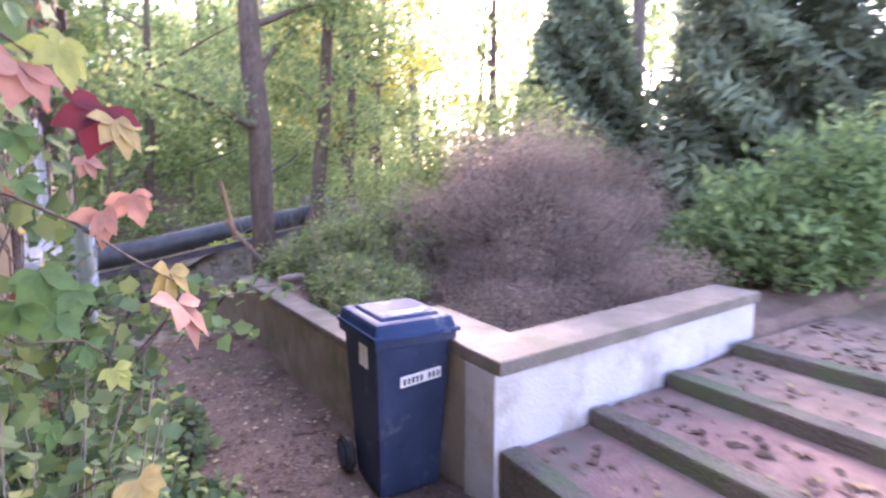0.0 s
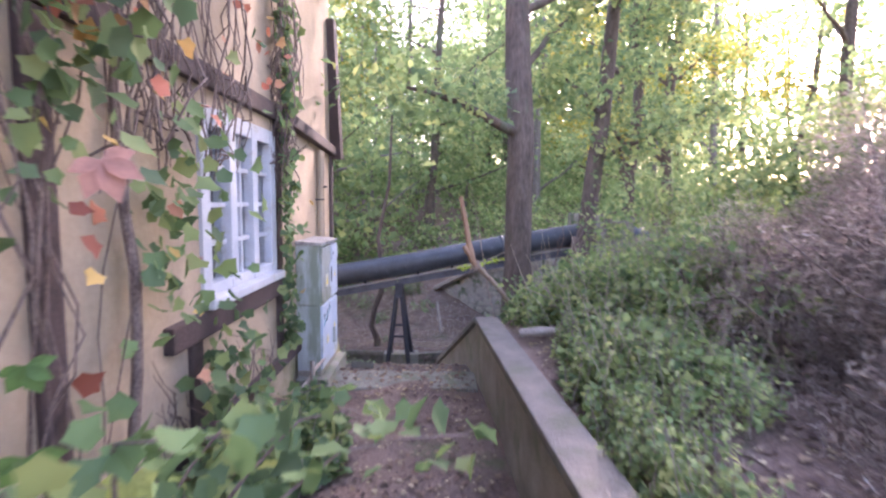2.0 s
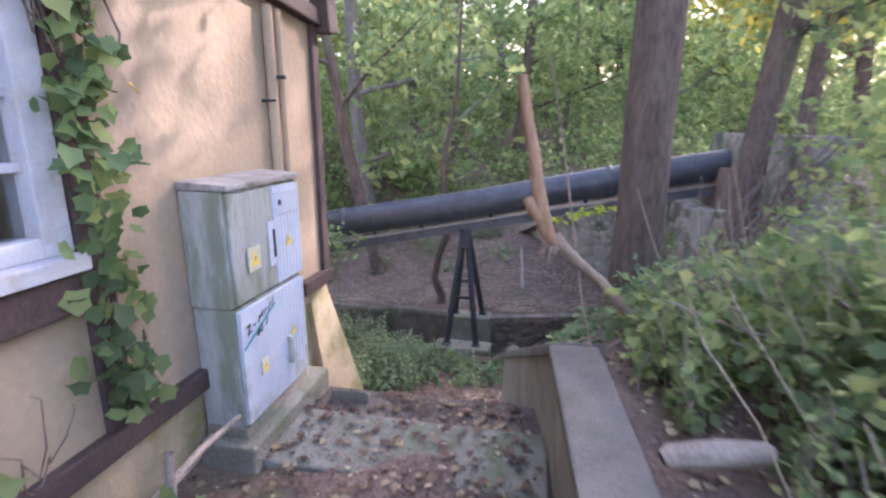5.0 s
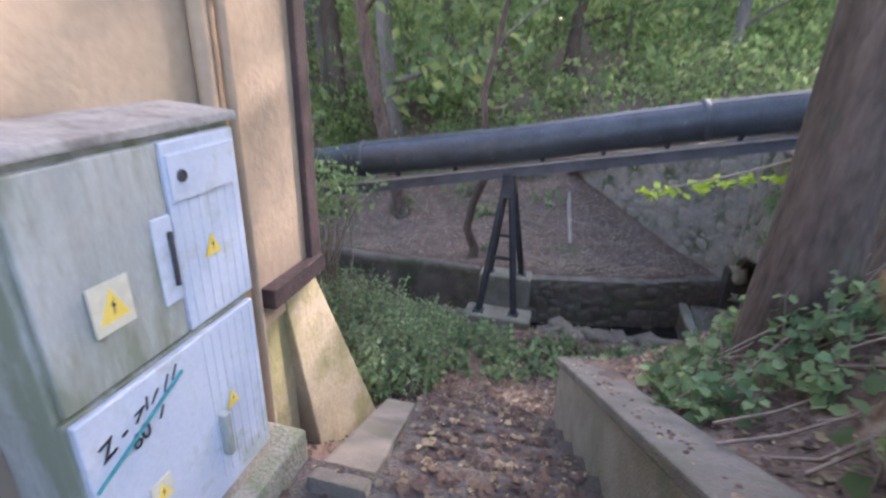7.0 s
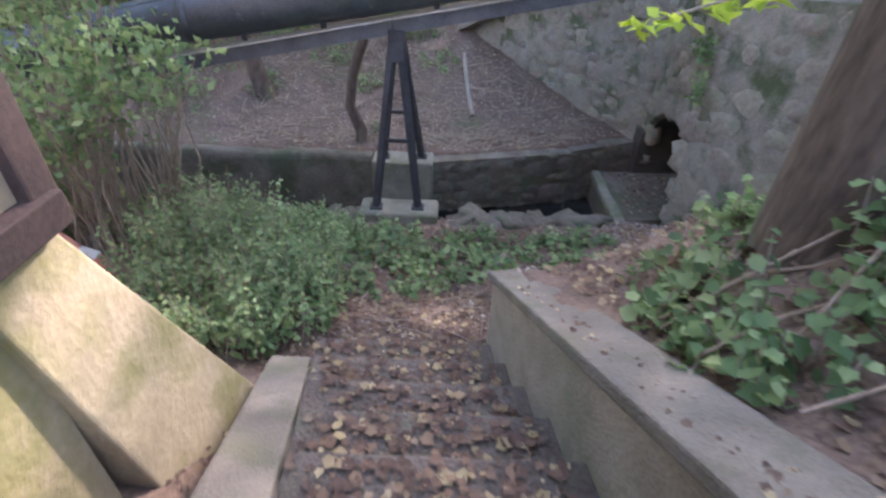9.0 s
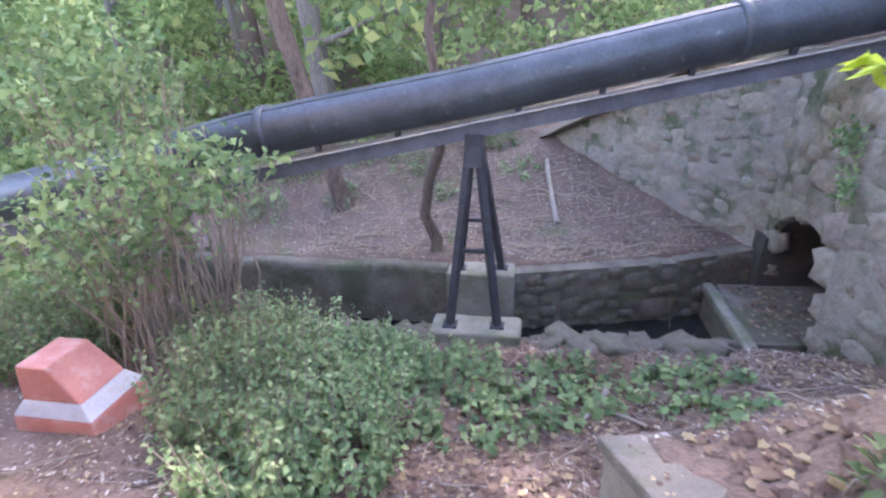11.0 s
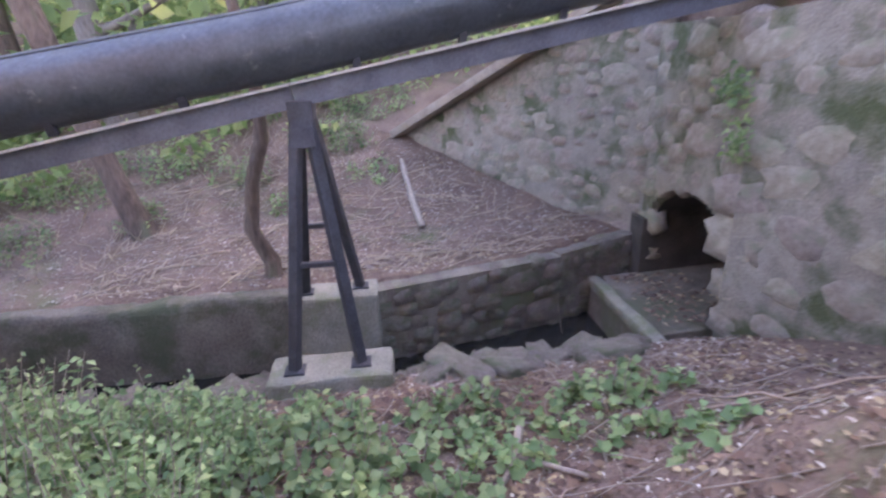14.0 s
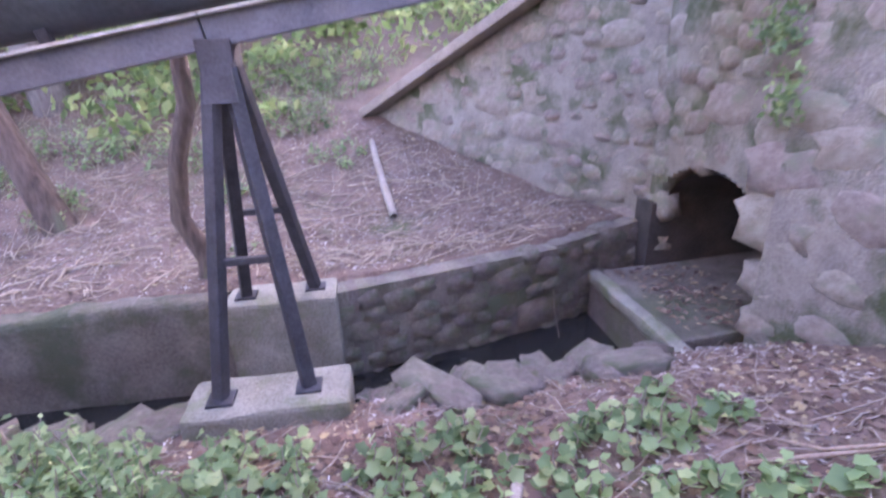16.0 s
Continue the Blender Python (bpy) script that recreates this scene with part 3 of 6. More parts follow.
# ---- electricity cabinet ----
CX, C0, C1 = -0.49, 5.86, 6.5
M_CABLID = material("dirty_lid", (0.24, 0.225, 0.205), (0.38, 0.365, 0.34), 6, 0.85, 0.2, 60, 0.4, spot=(0.16, 0.14, 0.12), spot_amount=0.3, spot_scale=5)
M_CREAM = material("faded_cream", (0.5, 0.48, 0.36), (0.62, 0.6, 0.48), 20, 0.7, 0.0, 60)
cb = empty("cable_cabinet", (CX - 0.1, 6.18, 0.1), "grey weathered plastic cable cabinet with warning stickers, against the house", "cabinet")
part("base", box(HX + 0.005, CX - 0.01, C0 + 0.01, C1 - 0.01, 0.1, 0.15, 0.008), M_CONC, cb)
low = part("lower_body", box(HX + 0.005, CX - 0.02, C0 + 0.012, C1 - 0.012, 0.15, 0.735, 0.01), M_CAB, cb)
up = part("upper_body", box(HX + 0.005, CX - 0.02, C0, C1, 0.74, 1.262, 0.01), M_CAB, cb)
part("lid", hull8([(HX + 0.005, C0 - 0.005, 1.263), (CX + 0.008, C0 - 0.005, 1.263), (CX + 0.008, C1 + 0.005, 1.263), (HX + 0.005, C1 + 0.005, 1.263)], [(HX + 0.005, C0 - 0.005, 1.302), (CX + 0.006, C0 - 0.004, 1.287), (CX + 0.006, C1 + 0.004, 1.287), (HX + 0.005, C1 + 0.005, 1.302)], 0.005), M_CABLID, cb, "sloping cabinet lid streaked with dirt")
d1 = part("upper_door", box(CX - 0.02, CX, C0 + 0.015, C0 + 0.36, 0.755, 1.245, 0.006), M_CAB, cb, "algae-stained grey door")
d2 = part("upper_door", box(CX - 0.02, CX + 0.004, C0 + 0.365, C1 - 0.015, 0.755, 1.245, 0.006), M_CABBLUE, cb, "pale blue-grey ribbed door")
d3 = part("lower_door", box(CX - 0.02, CX + 0.002, C0 + 0.02, C1 - 0.02, 0.165, 0.725, 0.006), M_CABBLUE, cb, "pale blue-grey lower door with scribbled writing")
for k in range(7):
    yk = C0 + 0.39 + k * 0.034
    part("rib", box(CX + 0.002, CX + 0.006, yk, yk + 0.008, 0.77, 1.1, 0.002), M_CABBLUE, d2)
    part("rib", box(CX, CX + 0.004, yk, yk + 0.008, 0.22, 0.71, 0.002), M_CABBLUE, d3)
part("handle", box(CX + 0.004, CX + 0.014, C0 + 0.338, C0 + 0.35, 0.9, 1.04, 0.003), M_STEEL, d1, "dark recessed handle slot")
part("handle", box(CX, CX + 0.028, C0 + 0.4, C0 + 0.425, 0.3, 0.45, 0.006), M_CAB, d3)
bmesh_lock = bmesh.new()
bmesh.ops.create_cone(bmesh_lock, cap_ends=True, segments=14, radius1=0.017, radius2=0.015, depth=0.014, matrix=pose(CX + 0.008, C0 + 0.41, 1.16, 0, 90, 0))
part("lock", bmesh_lock, M_STEEL, d2, "round steel lock")


def sticker(y, z, s, parent, faded=False):
    e = CX + 0.0115
    if faded:
        part("sticker_backing", box(e - 0.004, e, y - s * 0.65, y + s * 0.65, z - s * 0.75, z + s * 0.75), M_CREAM, parent, "faded cream sticker")
    bm = hull8([(e - 0.001, y - s * 0.5, z - s * 0.45), (e - 0.001, y + s * 0.5, z - s * 0.45), (e - 0.001, y, z + s * 0.55)], [(e + 0.001, y - s * 0.5, z - s * 0.45), (e + 0.001, y + s * 0.5, z - s * 0.45), (e + 0.001, y, z + s * 0.55)])
    part("warning_sign", bm, M_YELLOW, parent, "yellow high-voltage warning triangle")
    bm = bmesh.new()
    bm.faces.new([bm.verts.new((e + 0.002, y + a * s, z + c * s)) for a, c in ((0.06, 0.25), (-0.08, 0.0), (0.0, 0.0), (-0.04, -0.3), (0.1, 0.06), (0.02, 0.06))])
    part("warning_flash", bm, M_BLACK, parent, "small black flash")


sticker(6.02, 0.94, 0.075, d1, True)
sticker(6.335, 0.96, 0.06, d2)
sticker(6.32, 0.47, 0.055, d3)
sticker(6.03, 0.4, 0.05, d3, True)


# handwriting on the lower door: two words that can be read, and plain strokes
def scrawl(text, y, z, size):
    wr = bpy.data.curves.new("writing", "FONT")
    wr.body, wr.size, wr.extrude, wr.shear = text, size, 0.0008, 0.15
    wr.offset = 0.0006
    wr.materials.append(M_BLACK)
    wo = new("writing", wr)
    wo.matrix_basis = pose(CX + 0.0065, y, z, 90, 0, 90) @ pose(0, 0, 0, 0, 0, 16)
    wo.location -= Vector((CX - 0.1, 6.18, 0.1))
    wo.parent = cb
    wo["label"] = "black handwritten marker letters"


scrawl("Z -", 5.915, 0.6, 0.062)
scrawl("60", 5.99, 0.565, 0.058)
for y0, z0, y1, z1 in ((6.01, 0.632, 6.035, 0.66), (6.045, 0.645, 6.05, 0.68), (6.06, 0.65, 6.085, 0.678), (6.1, 0.655, 6.12, 0.695), (6.13, 0.67, 6.15, 0.705), (6.01, 0.655, 6.04, 0.662), (6.075, 0.595, 6.09, 0.625)):
    part("marker_stroke", beam((CX + 0.0065, y0, z0), (CX + 0.0065, y1, z1), 0.005, 0.0016, 0, (1, 0, 0)), M_BLACK, d3, "black marker stroke")
part("pen_stroke", beam((CX + 0.0065, 5.885, 0.545), (CX + 0.0065, 6.165, 0.675), 0.011, 0.002, 0, (1, 0, 0)), M_TEAL, d3, "teal scrawl through the writing")
part("lock_plate", box(CX + 0.003, CX + 0.012, C0 + 0.372, C1 - 0.03, 1.1, 1.215, 0.004), M_CABBLUE, d2)
part("handle_recess", box(CX, CX + 0.006, C0 + 0.3, C0 + 0.36, 0.86, 1.08, 0.003), M_CABBLUE, d1, "pale worn patch round the handle")

# ---- wheeled bin ----
def ring4(x0, x1, y0, y1, z):
    return [(x0, y0, z), (x1, y0, z), (x1, y1, z), (x0, y1, z)]


BX, BY = 1.09, 2.33
BZ = on_ground(1.09, 2.3) + 0.01
wb = empty("wheeled_bin", (BX, BY, BZ), "dark blue-black plastic wheeled rubbish bin with a white label", "bin")
part("body", hull8(ring4(BX - 0.1721, BX + 0.1721, BY - 0.184, BY + 0.1472, BZ), ring4(BX - 0.2093, BX + 0.2093, BY - 0.2438, BY + 0.2116, BZ + 0.84), 0.03), M_BIN, wb)
part("rim", hull8(ring4(BX - 0.2232, BX + 0.2232, BY - 0.2622, BY + 0.2392, BZ + 0.8), ring4(BX - 0.2251, BX + 0.2251, BY - 0.264, BY + 0.241, BZ + 0.85), 0.012), M_BIN, wb)
lid = part("lid", hull8(ring4(BX - 0.2278, BX + 0.2278, BY - 0.276, BY + 0.2392, BZ + 0.852), ring4(BX - 0.2093, BX + 0.2093, BY - 0.2484, BY + 0.23, BZ + 0.925), 0.02), M_LID, wb, "blue-grey domed lid")
part("lid_panel", hull8(ring4(BX - 0.1674, BX + 0.1674, BY - 0.2024, BY + 0.1748, BZ + 0.92), ring4(BX - 0.1488, BX + 0.1488, BY - 0.184, BY + 0.1564, BZ + 0.94), 0.008), M_LID, lid)
part("lid_flange", hull8(ring4(BX - 0.2344, BX + 0.2344, BY - 0.2852, BY + 0.2438, BZ + 0.848), ring4(BX - 0.2344, BX + 0.2344, BY - 0.2852, BY + 0.2438, BZ + 0.872), 0.008), M_LID, lid)
part("lid_label", box(BX - 0.0837, BX + 0.093, BY - 0.1472, BY - 0.1012, BZ + 0.94, BZ + 0.9425), M_PAPER, lid, "white paper label")
rod("handle_bar", [(BX - 0.186, BY + 0.276, BZ + 0.86), (BX + 0.186, BY + 0.276, BZ + 0.86)], [0.015, 0.015], M_BIN, wb, "", 10)
for sx in (-1, 1):
    part("hinge", box(BX + sx * 0.16 - 0.02, BX + sx * 0.16 + 0.02, BY + 0.2208, BY + 0.2944, BZ + 0.83, BZ + 0.89, 0.008), M_BIN, wb)
    wbm = bmesh.new()
    bmesh.ops.create_cone(wbm, cap_ends=True, segments=28, radius1=0.1, radius2=0.1, depth=0.05, matrix=pose(BX + sx * 0.215, BY + 0.184, BZ + 0.1, 0, 90, 0))
    bmesh.ops.bevel(wbm, geom=[e for e in wbm.edges if len(e.link_faces) == 2 and e.calc_face_angle(0) > 1], offset=0.012, segments=2, affect="EDGES")
    wheel = part("wheel", wbm, M_RUBBER, wb, "black rubber wheel")
    hub = bmesh.new()
    bmesh.ops.create_cone(hub, cap_ends=True, segments=18, radius1=0.06, radius2=0.05, depth=0.06, matrix=pose(BX + sx * 0.218, BY + 0.184, BZ + 0.1, 0, 90, 0))
    part("hub", hub, M_BIN, wheel)
rod("axle", [(BX - 0.186, BY + 0.184, BZ + 0.1), (BX + 0.186, BY + 0.184, BZ + 0.1)], [0.012, 0.012], M_STEEL, wb)


def bin_front(x, z, out=0.0):
    """A place on the sloping front of the bin."""
    f = z / 0.84
    return Vector((BX + x, BY - 0.184 - 0.065 * f - out, BZ + z))


part("label_plate", hull8([bin_front(-0.06 - 0.02, 0.59, -0.004), bin_front(0.165 - 0.02, 0.61, -0.004), bin_front(0.165 - 0.02, 0.665, -0.004), bin_front(-0.06 - 0.02, 0.645, -0.004)], [bin_front(-0.06 - 0.02, 0.59, 0.003), bin_front(0.165 - 0.02, 0.61, 0.003), bin_front(0.165 - 0.02, 0.665, 0.003), bin_front(-0.06 - 0.02, 0.645, 0.003)]), M_PAPER, wb, "white name label with unreadable dark print")
for k in range(9):
    pr = bmesh.new()
    xk = -0.045 + k * 0.023
    zk = 0.6 + (xk + 0.06) * 0.089
    q = [bin_front(xk - 0.02, zk, 0.0042), bin_front(xk + 0.014 - 0.02, zk + 0.001, 0.0042), bin_front(xk + 0.014 - 0.02, zk + 0.034, 0.0042), bin_front(xk - 0.02, zk + 0.034, 0.0042)]
    if k != 5:
        pr.faces.new([pr.verts.new(a) for a in q])
        part("label_print", pr, M_BLACK, wb)
    else:
        pr.free()
part("side_label", box(BX - 0.2102, BX - 0.206, BY - 0.1288, BY - 0.0276, BZ + 0.68, BZ + 0.79), M_PAPER, wb, "white square sticker")

# ---- pipe over the stream ----
def pipe_at(x):
    """The middle of the pipe above x."""
    return Vector((x, np.interp(x, (-9, -2.1, -0.28, 1.7, 4.0, 5.6), (10.4, 10.95, 11.09, 11.24, 11.41, 11.53)), np.interp(x, (-9, -2.1, -0.28, 1.7, 4.0, 5.6), (-1.35, 0.13, 0.42, 0.8, 1.18, 0.5))))


pp = empty("pipeline", (-0.3, 11.09, 0.2), "large black pipeline carried over the stream on a girder", "pipe")
xs = np.linspace(-9, 5.6, 40)
rod("pipe", [pipe_at(x) for x in xs], [0.205] * 40, M_PIPE, pp, "", 32)
rod("seam", [pipe_at(x) + Vector((0, -0.1, 0.182)) for x in np.linspace(-7, 3, 30)], [0.006] * 30, M_PIPE, pp, "", 5)
for x in (-2.05, 1.72):
    d = (pipe_at(x + 0.1) - pipe_at(x)).normalized()
    rod("joint_band", [pipe_at(x) - d * 0.035, pipe_at(x) - d * 0.034, pipe_at(x) + d * 0.034, pipe_at(x) + d * 0.035], [0.2, 0.222, 0.222, 0.2], M_PIPE, pp, "raised joint band", 32)
    part("band_bolt", beam(pipe_at(x) + Vector((0, -0.06, 0.19)), pipe_at(x) + Vector((0, -0.06, 0.25)), 0.03, 0.05), M_STEEL, pp)
for a, b in ((-6.0, -3.5), (-3.49, -0.3), (-0.29, 3.4)):
    o0, o1 = pipe_at(a) + Vector((0, -0.03, -0.305)), pipe_at(b) + Vector((0, -0.03, -0.305))
    part("girder", beam(o0, o1, 0.12, 0.13, 0.004), M_GIRDER, pp, "grey steel girder")
    # pale strip paints the bright slit of sky under the pipe
    part("girder_flange", beam(o0 + Vector((0, -0.02, 0.073)), o1 + Vector((0, -0.02, 0.073)), 0.2, 0.014, 0.003), M_SKYSLIT, pp, "girder flange coloured pale like the skylit gap")
for x in (-1.6, -0.9, 0.1, 0.75, 1.4, 2.1):
    part("saddle", beam(pipe_at(x) + Vector((0, -0.06, -0.24)), pipe_at(x) + Vector((0, -0.1, -0.14)), 0.05, 0.04, 0.004), M_STEEL, pp)

# ---- trestle ----
tr = empty("trestle", (-0.26, 11.1, -1.5), "dark steel lattice trestle standing on two concrete blocks", "trestle")
TOPZ = 0.03
for (fx, fy, fz), (tx, ty) in (((-0.47, 10.72, -1.58), (-0.29, 11.03)), ((-0.04, 10.74, -1.58), (-0.23, 11.03)), ((-0.49, 11.6, -1.44), (-0.29, 11.15)), ((-0.05, 11.63, -1.44), (-0.23, 11.15))):
    part("leg", beam((fx, fy, fz), (tx, ty, TOPZ), 0.066, 0.06, 0.006), M_STEEL, tr)
part("head", box(-0.335, -0.185, 10.98, 11.2, TOPZ - 0.06, TOPZ + 0.06, 0.006), M_STEEL, tr, "steel head plate")


def lerp(a, b, t):
    return Vector(a).lerp(Vector(b), t)


for t in (0.42,):
    for za, fy, ty, fz in ((0, 10.73, 11.03, -1.58), (1, 11.61, 11.15, -1.44)):
        part("cross_bar", beam(lerp((-0.48, fy, fz), (-0.3, ty, TOPZ), t), lerp((-0.045, fy, fz), (-0.22, ty, TOPZ), t), 0.035, 0.035, 0.004), M_STEEL, tr)
for ty, oy, fy, fz in ((11.03, -0.042, 10.73, -1.58), (11.15, 0.042, 11.61, -1.44)):
    lo = 0.87
    yy, zz = fy + (ty - fy) * lo + oy, fz + (TOPZ - fz) * lo
    part("gusset_plate", hull8([(-0.335, yy - 0.005, zz), (-0.185, yy - 0.005, zz), (-0.185, yy + 0.005, zz), (-0.335, yy + 0.005, zz)], [(-0.32, ty + oy - 0.005, TOPZ - 0.03), (-0.2, ty + oy - 0.005, TOPZ - 0.03), (-0.2, ty + oy + 0.005, TOPZ - 0.03), (-0.32, ty + oy + 0.005, TOPZ - 0.03)]), M_STEEL, tr, "steel gusset plate")
for fx, fy, fz in ((-0.47, 10.72, -1.585), (-0.04, 10.74, -1.585), (-0.49, 11.6, -1.435), (-0.05, 11.63, -1.435)):
    part("foot_plate", box(fx - 0.065, fx + 0.065, fy - 0.06, fy + 0.06, fz - 0.008, fz + 0.01, 0.003), M_STEEL, tr)


def block(name, x0, x1, y0, y1, z0, z1, seed, label):
    bm = box(x0, x1, y0, y1, z0, z1, 0.03)
    bmesh.ops.subdivide_edges(bm, edges=[e for e in bm.edges if e.calc_length() > 0.15], cuts=4, use_grid_fill=True)
    for v in bm.verts:
        v.co += noise.noise_vector(v.co * 6 + Vector((seed, 0, 0))) * 0.014
    ob = part(name, bm, M_MOSS, None)
    return tagged(ob, label, "block")


block("footing_block", -0.64, 0.17, 10.58, 10.92, -1.86, -1.59, 1, "worn concrete footing block under the trestle")
block("footing_block", -0.56, 0.24, 10.46, 10.64, -1.9, -1.7, 5, "cracked concrete slab against the footing")
block("footing_block", -0.62, 0.09, 11.46, 11.78, -2.3, -1.44, 9, "tall concrete footing block set in the bank wall")

# ---- stream walls ----
def stone_mesh(i, mat):
    """One rough field stone of unit size."""
    bm = bmesh.new()
    bmesh.ops.create_icosphere(bm, subdivisions=2, radius=0.5)
    for v in bm.verts:
        c = v.co
        m = max(abs(c.x), abs(c.y), abs(c.z))
        v.co = c.lerp(c * (0.5 / m), 0.95) + noise.noise_vector(c * 1.9 + Vector((i * 7.1, 0, 0))) * 0.1
    me = bpy.data.meshes.new("stone")
    bm.to_mesh(me)
    bm.free()
    me.materials.append(mat)
    me.shade_smooth()
    return me


STONES = [stone_mesh(i, M_STONE) for i in range(8)]
DARK_STONES = [stone_mesh(i, M_WETSHADE) for i in range(8)]


def stone(parent, place, size, turn, rng, kinds):
    ob = new("stone", rng.choice(kinds))
    off, p = Vector(), parent
    while p:
        off += p.location
        p = p.parent
    ob.parent = parent
    ob.matrix_basis = Matrix.Translation(Vector(place) - off) @ Euler(turn).to_matrix().to_4x4() @ Matrix.Diagonal((*size, 1))
    return ob


def rubble(name, a, b, foot, top_a, top_b, label, limit, step=0.17, hole=None, thick=0.4, dark=False, deep=(0.115, 0.14)):
    """A rubble wall from a to b (x, y), its face towards the stream; foot and tops in metres."""
    rng = random.Random(hash_name(name))
    a, b = Vector((*a, 0)), Vector((*b, 0))
    d = (b - a).normalized()
    s = Vector((-d.y, d.x, 0))      # behind the face
    th = empty(name, (a.x, a.y, foot), label, "wall", kind="structure")
    n = 24
    for i in range(n):
        p, q = a.lerp(b, i / n), a.lerp(b, (i + 1) / n)
        zp, zq = top_a + (top_b - top_a) * i / n, top_a + (top_b - top_a) * (i + 1) / n
        if hole and hole[0] < (i + 0.5) / n < hole[1]:
            e = ((i + 0.5) / n - (hole[0] + hole[1]) / 2) / ((hole[1] - hole[0]) / 2)
            lo = hole[2] - 0.5 + 0.5 * math.sqrt(max(0.0, 1 - e * e))
        else:
            lo = foot - 0.5
        f0, f1 = p + s * 0.05, q + s * 0.05
        g0, g1 = p + s * thick, q + s * thick
        part("core", hull8([f0 + Vector((0, 0, lo)), f1 + Vector((0, 0, lo)), g1 + Vector((0, 0, lo)), g0 + Vector((0, 0, lo))], [f0 + Vector((0, 0, zp)), f1 + Vector((0, 0, zq)), g1 + Vector((0, 0, zq)), g0 + Vector((0, 0, zp))]), M_WETSHADE if dark else M_MORTAR, th)
    length = (b - a).length
    places, seeds = [], []
    tries = 0
    while tries < 9000 and len(places) < limit:
        tries += 1
        f = rng.random()
        z = rng.uniform(foot - 0.1, max(top_a, top_b) - 0.04)
        r = step * rng.choice((0.45, 0.6, 0.75, 0.95))
        if z + r * 0.6 > top_a + (top_b - top_a) * f:
            continue
        if hole and hole[0] - 0.03 < f < hole[1] + 0.03 and z < hole[2] + 0.05 - 0.5 + 0.5 * math.sqrt(max(0.0, 1 - ((f - (hole[0] + hole[1]) / 2) / ((hole[1] - hole[0]) / 2 + 0.03)) ** 2)):
            continue
        x = f * length
        if any(((x - sx) / 1.35) ** 2 + (z - sz) ** 2 < (0.82 * (r + sr)) ** 2 for sx, sz, sr in seeds):
            continue
        seeds.append((x, z, r))
        places.append((a + d * x + Vector((0, 0, z)) + s * rng.uniform(*deep), (r * rng.uniform(2.3, 3.0), 0.2, r * rng.uniform(1.7, 2.1))))
    for p, size in places[:limit]:
        stone(th, p, size, (rng.uniform(-0.06, 0.06), rng.uniform(-0.25, 0.25), math.atan2(d.y, d.x) + rng.uniform(-0.08, 0.08)), rng, DARK_STONES if dark else STONES)
    return th


def hash_name(s):
    return sum(ord(c) * (i + 3) for i, c in enumerate(s))


rubble("wall_wing", (0.25, 15.1), (2.66, 12.2), -1.5, -0.87, 0.9, "mossy rubble-stone wing wall of the road bridge", 300, 0.165, deep=(0.13, 0.148))
part("coping_beam", beam((0.46, 14.81, -0.65), (2.4, 12.52, 0.78), 0.3, 0.1, 0.015), M_PLANK, bpy.data.objects["wall_wing"], "weathered sloping coping")
rubble("wall_head", (2.62, 12.2), (2.62, 10.86), -2.2, 0.5, 0.5, "stone head wall with a low culvert mouth", 170, 0.19, (0.06, 0.98, -0.8), deep=(0.12, 0.147))
rubble("wall_near", (2.56, 10.86), (3.9, 7.2), -1.7, 0.5, 0.9, "mossy stone wing wall of the bridge", 220, 0.27, deep=(0.137, 0.15))
part("parapet", hull8([(3.2, 9.2, 0.3), (3.5, 9.2, 0.3), (3.5, 12.3, 0.3), (3.2, 12.3, 0.3)], [(3.2, 9.2, 1.45), (3.5, 9.2, 1.45), (3.5, 12.1, 1.45), (3.2, 12.1, 1.45)], 0.02), M_MORTAR, bpy.data.objects["wall_near"], "grey concrete parapet of the road bridge")
def rough_slab(name, a, b, foot, top, thick, label):
    """A cast wall from a to b with a wavering worn top edge and an uneven face."""
    a, b = Vector((*a, 0)), Vector((*b, 0))
    d = (b - a).normalized()
    s = Vector((-d.y, d.x, 0))
    n, k = max(8, int((b - a).length / 0.07)), 10
    prof = [(0.0, i / k) for i in range(k + 1)] + [(0.35, 1.015), (0.7, 1.01), (1.0, 0.99), (1.0, 0.0)]
    vs, fs = [], []
    for i in range(n + 1):
        p = a.lerp(b, i / n)
        wob = noise.noise(Vector((p.x * 0.9, p.y, 3.0))) * 0.05 + noise.noise(Vector((p.x * 5, p.y, 9.0))) * 0.025
        for o, f in prof:
            v = p + s * (o * thick + 0.02) + Vector((0, 0, foot + (top + wob - foot) * f))
            vs.append(v + noise.noise_vector(v * 3.1) * 0.025 + noise.noise_vector(v * 11) * 0.012)
    m = len(prof)
    for i in range(n):
        for j in range(m - 1):
            fs.append((i * m + j, (i + 1) * m + j, (i + 1) * m + j + 1, i * m + j + 1))
    th = empty(name, (a.x, a.y, foot), label, "wall", kind="structure")
    raw("wall_body", vs, fs, M_SLAB, th, "", False)
    return th


rough_slab("wall_stream", (-5.5, 11.66), (-0.62, 11.56), -2.25, -1.47, 0.2, "low dark stained concrete wall along the stream")
rubble("wall_channel", (0.1, 11.52), (1.8, 11.9), -2.25, -1.47, -1.46, "dark mossy stone wall along the stream", 110, 0.15, dark=True, thick=0.22, deep=(0.11, 0.135))
rubble("wall_outlet", (1.8, 11.93), (2.65, 12.2), -2.25, -1.45, -1.4, "dark stone wall at the culvert", 60, 0.15, dark=True, thick=0.2)

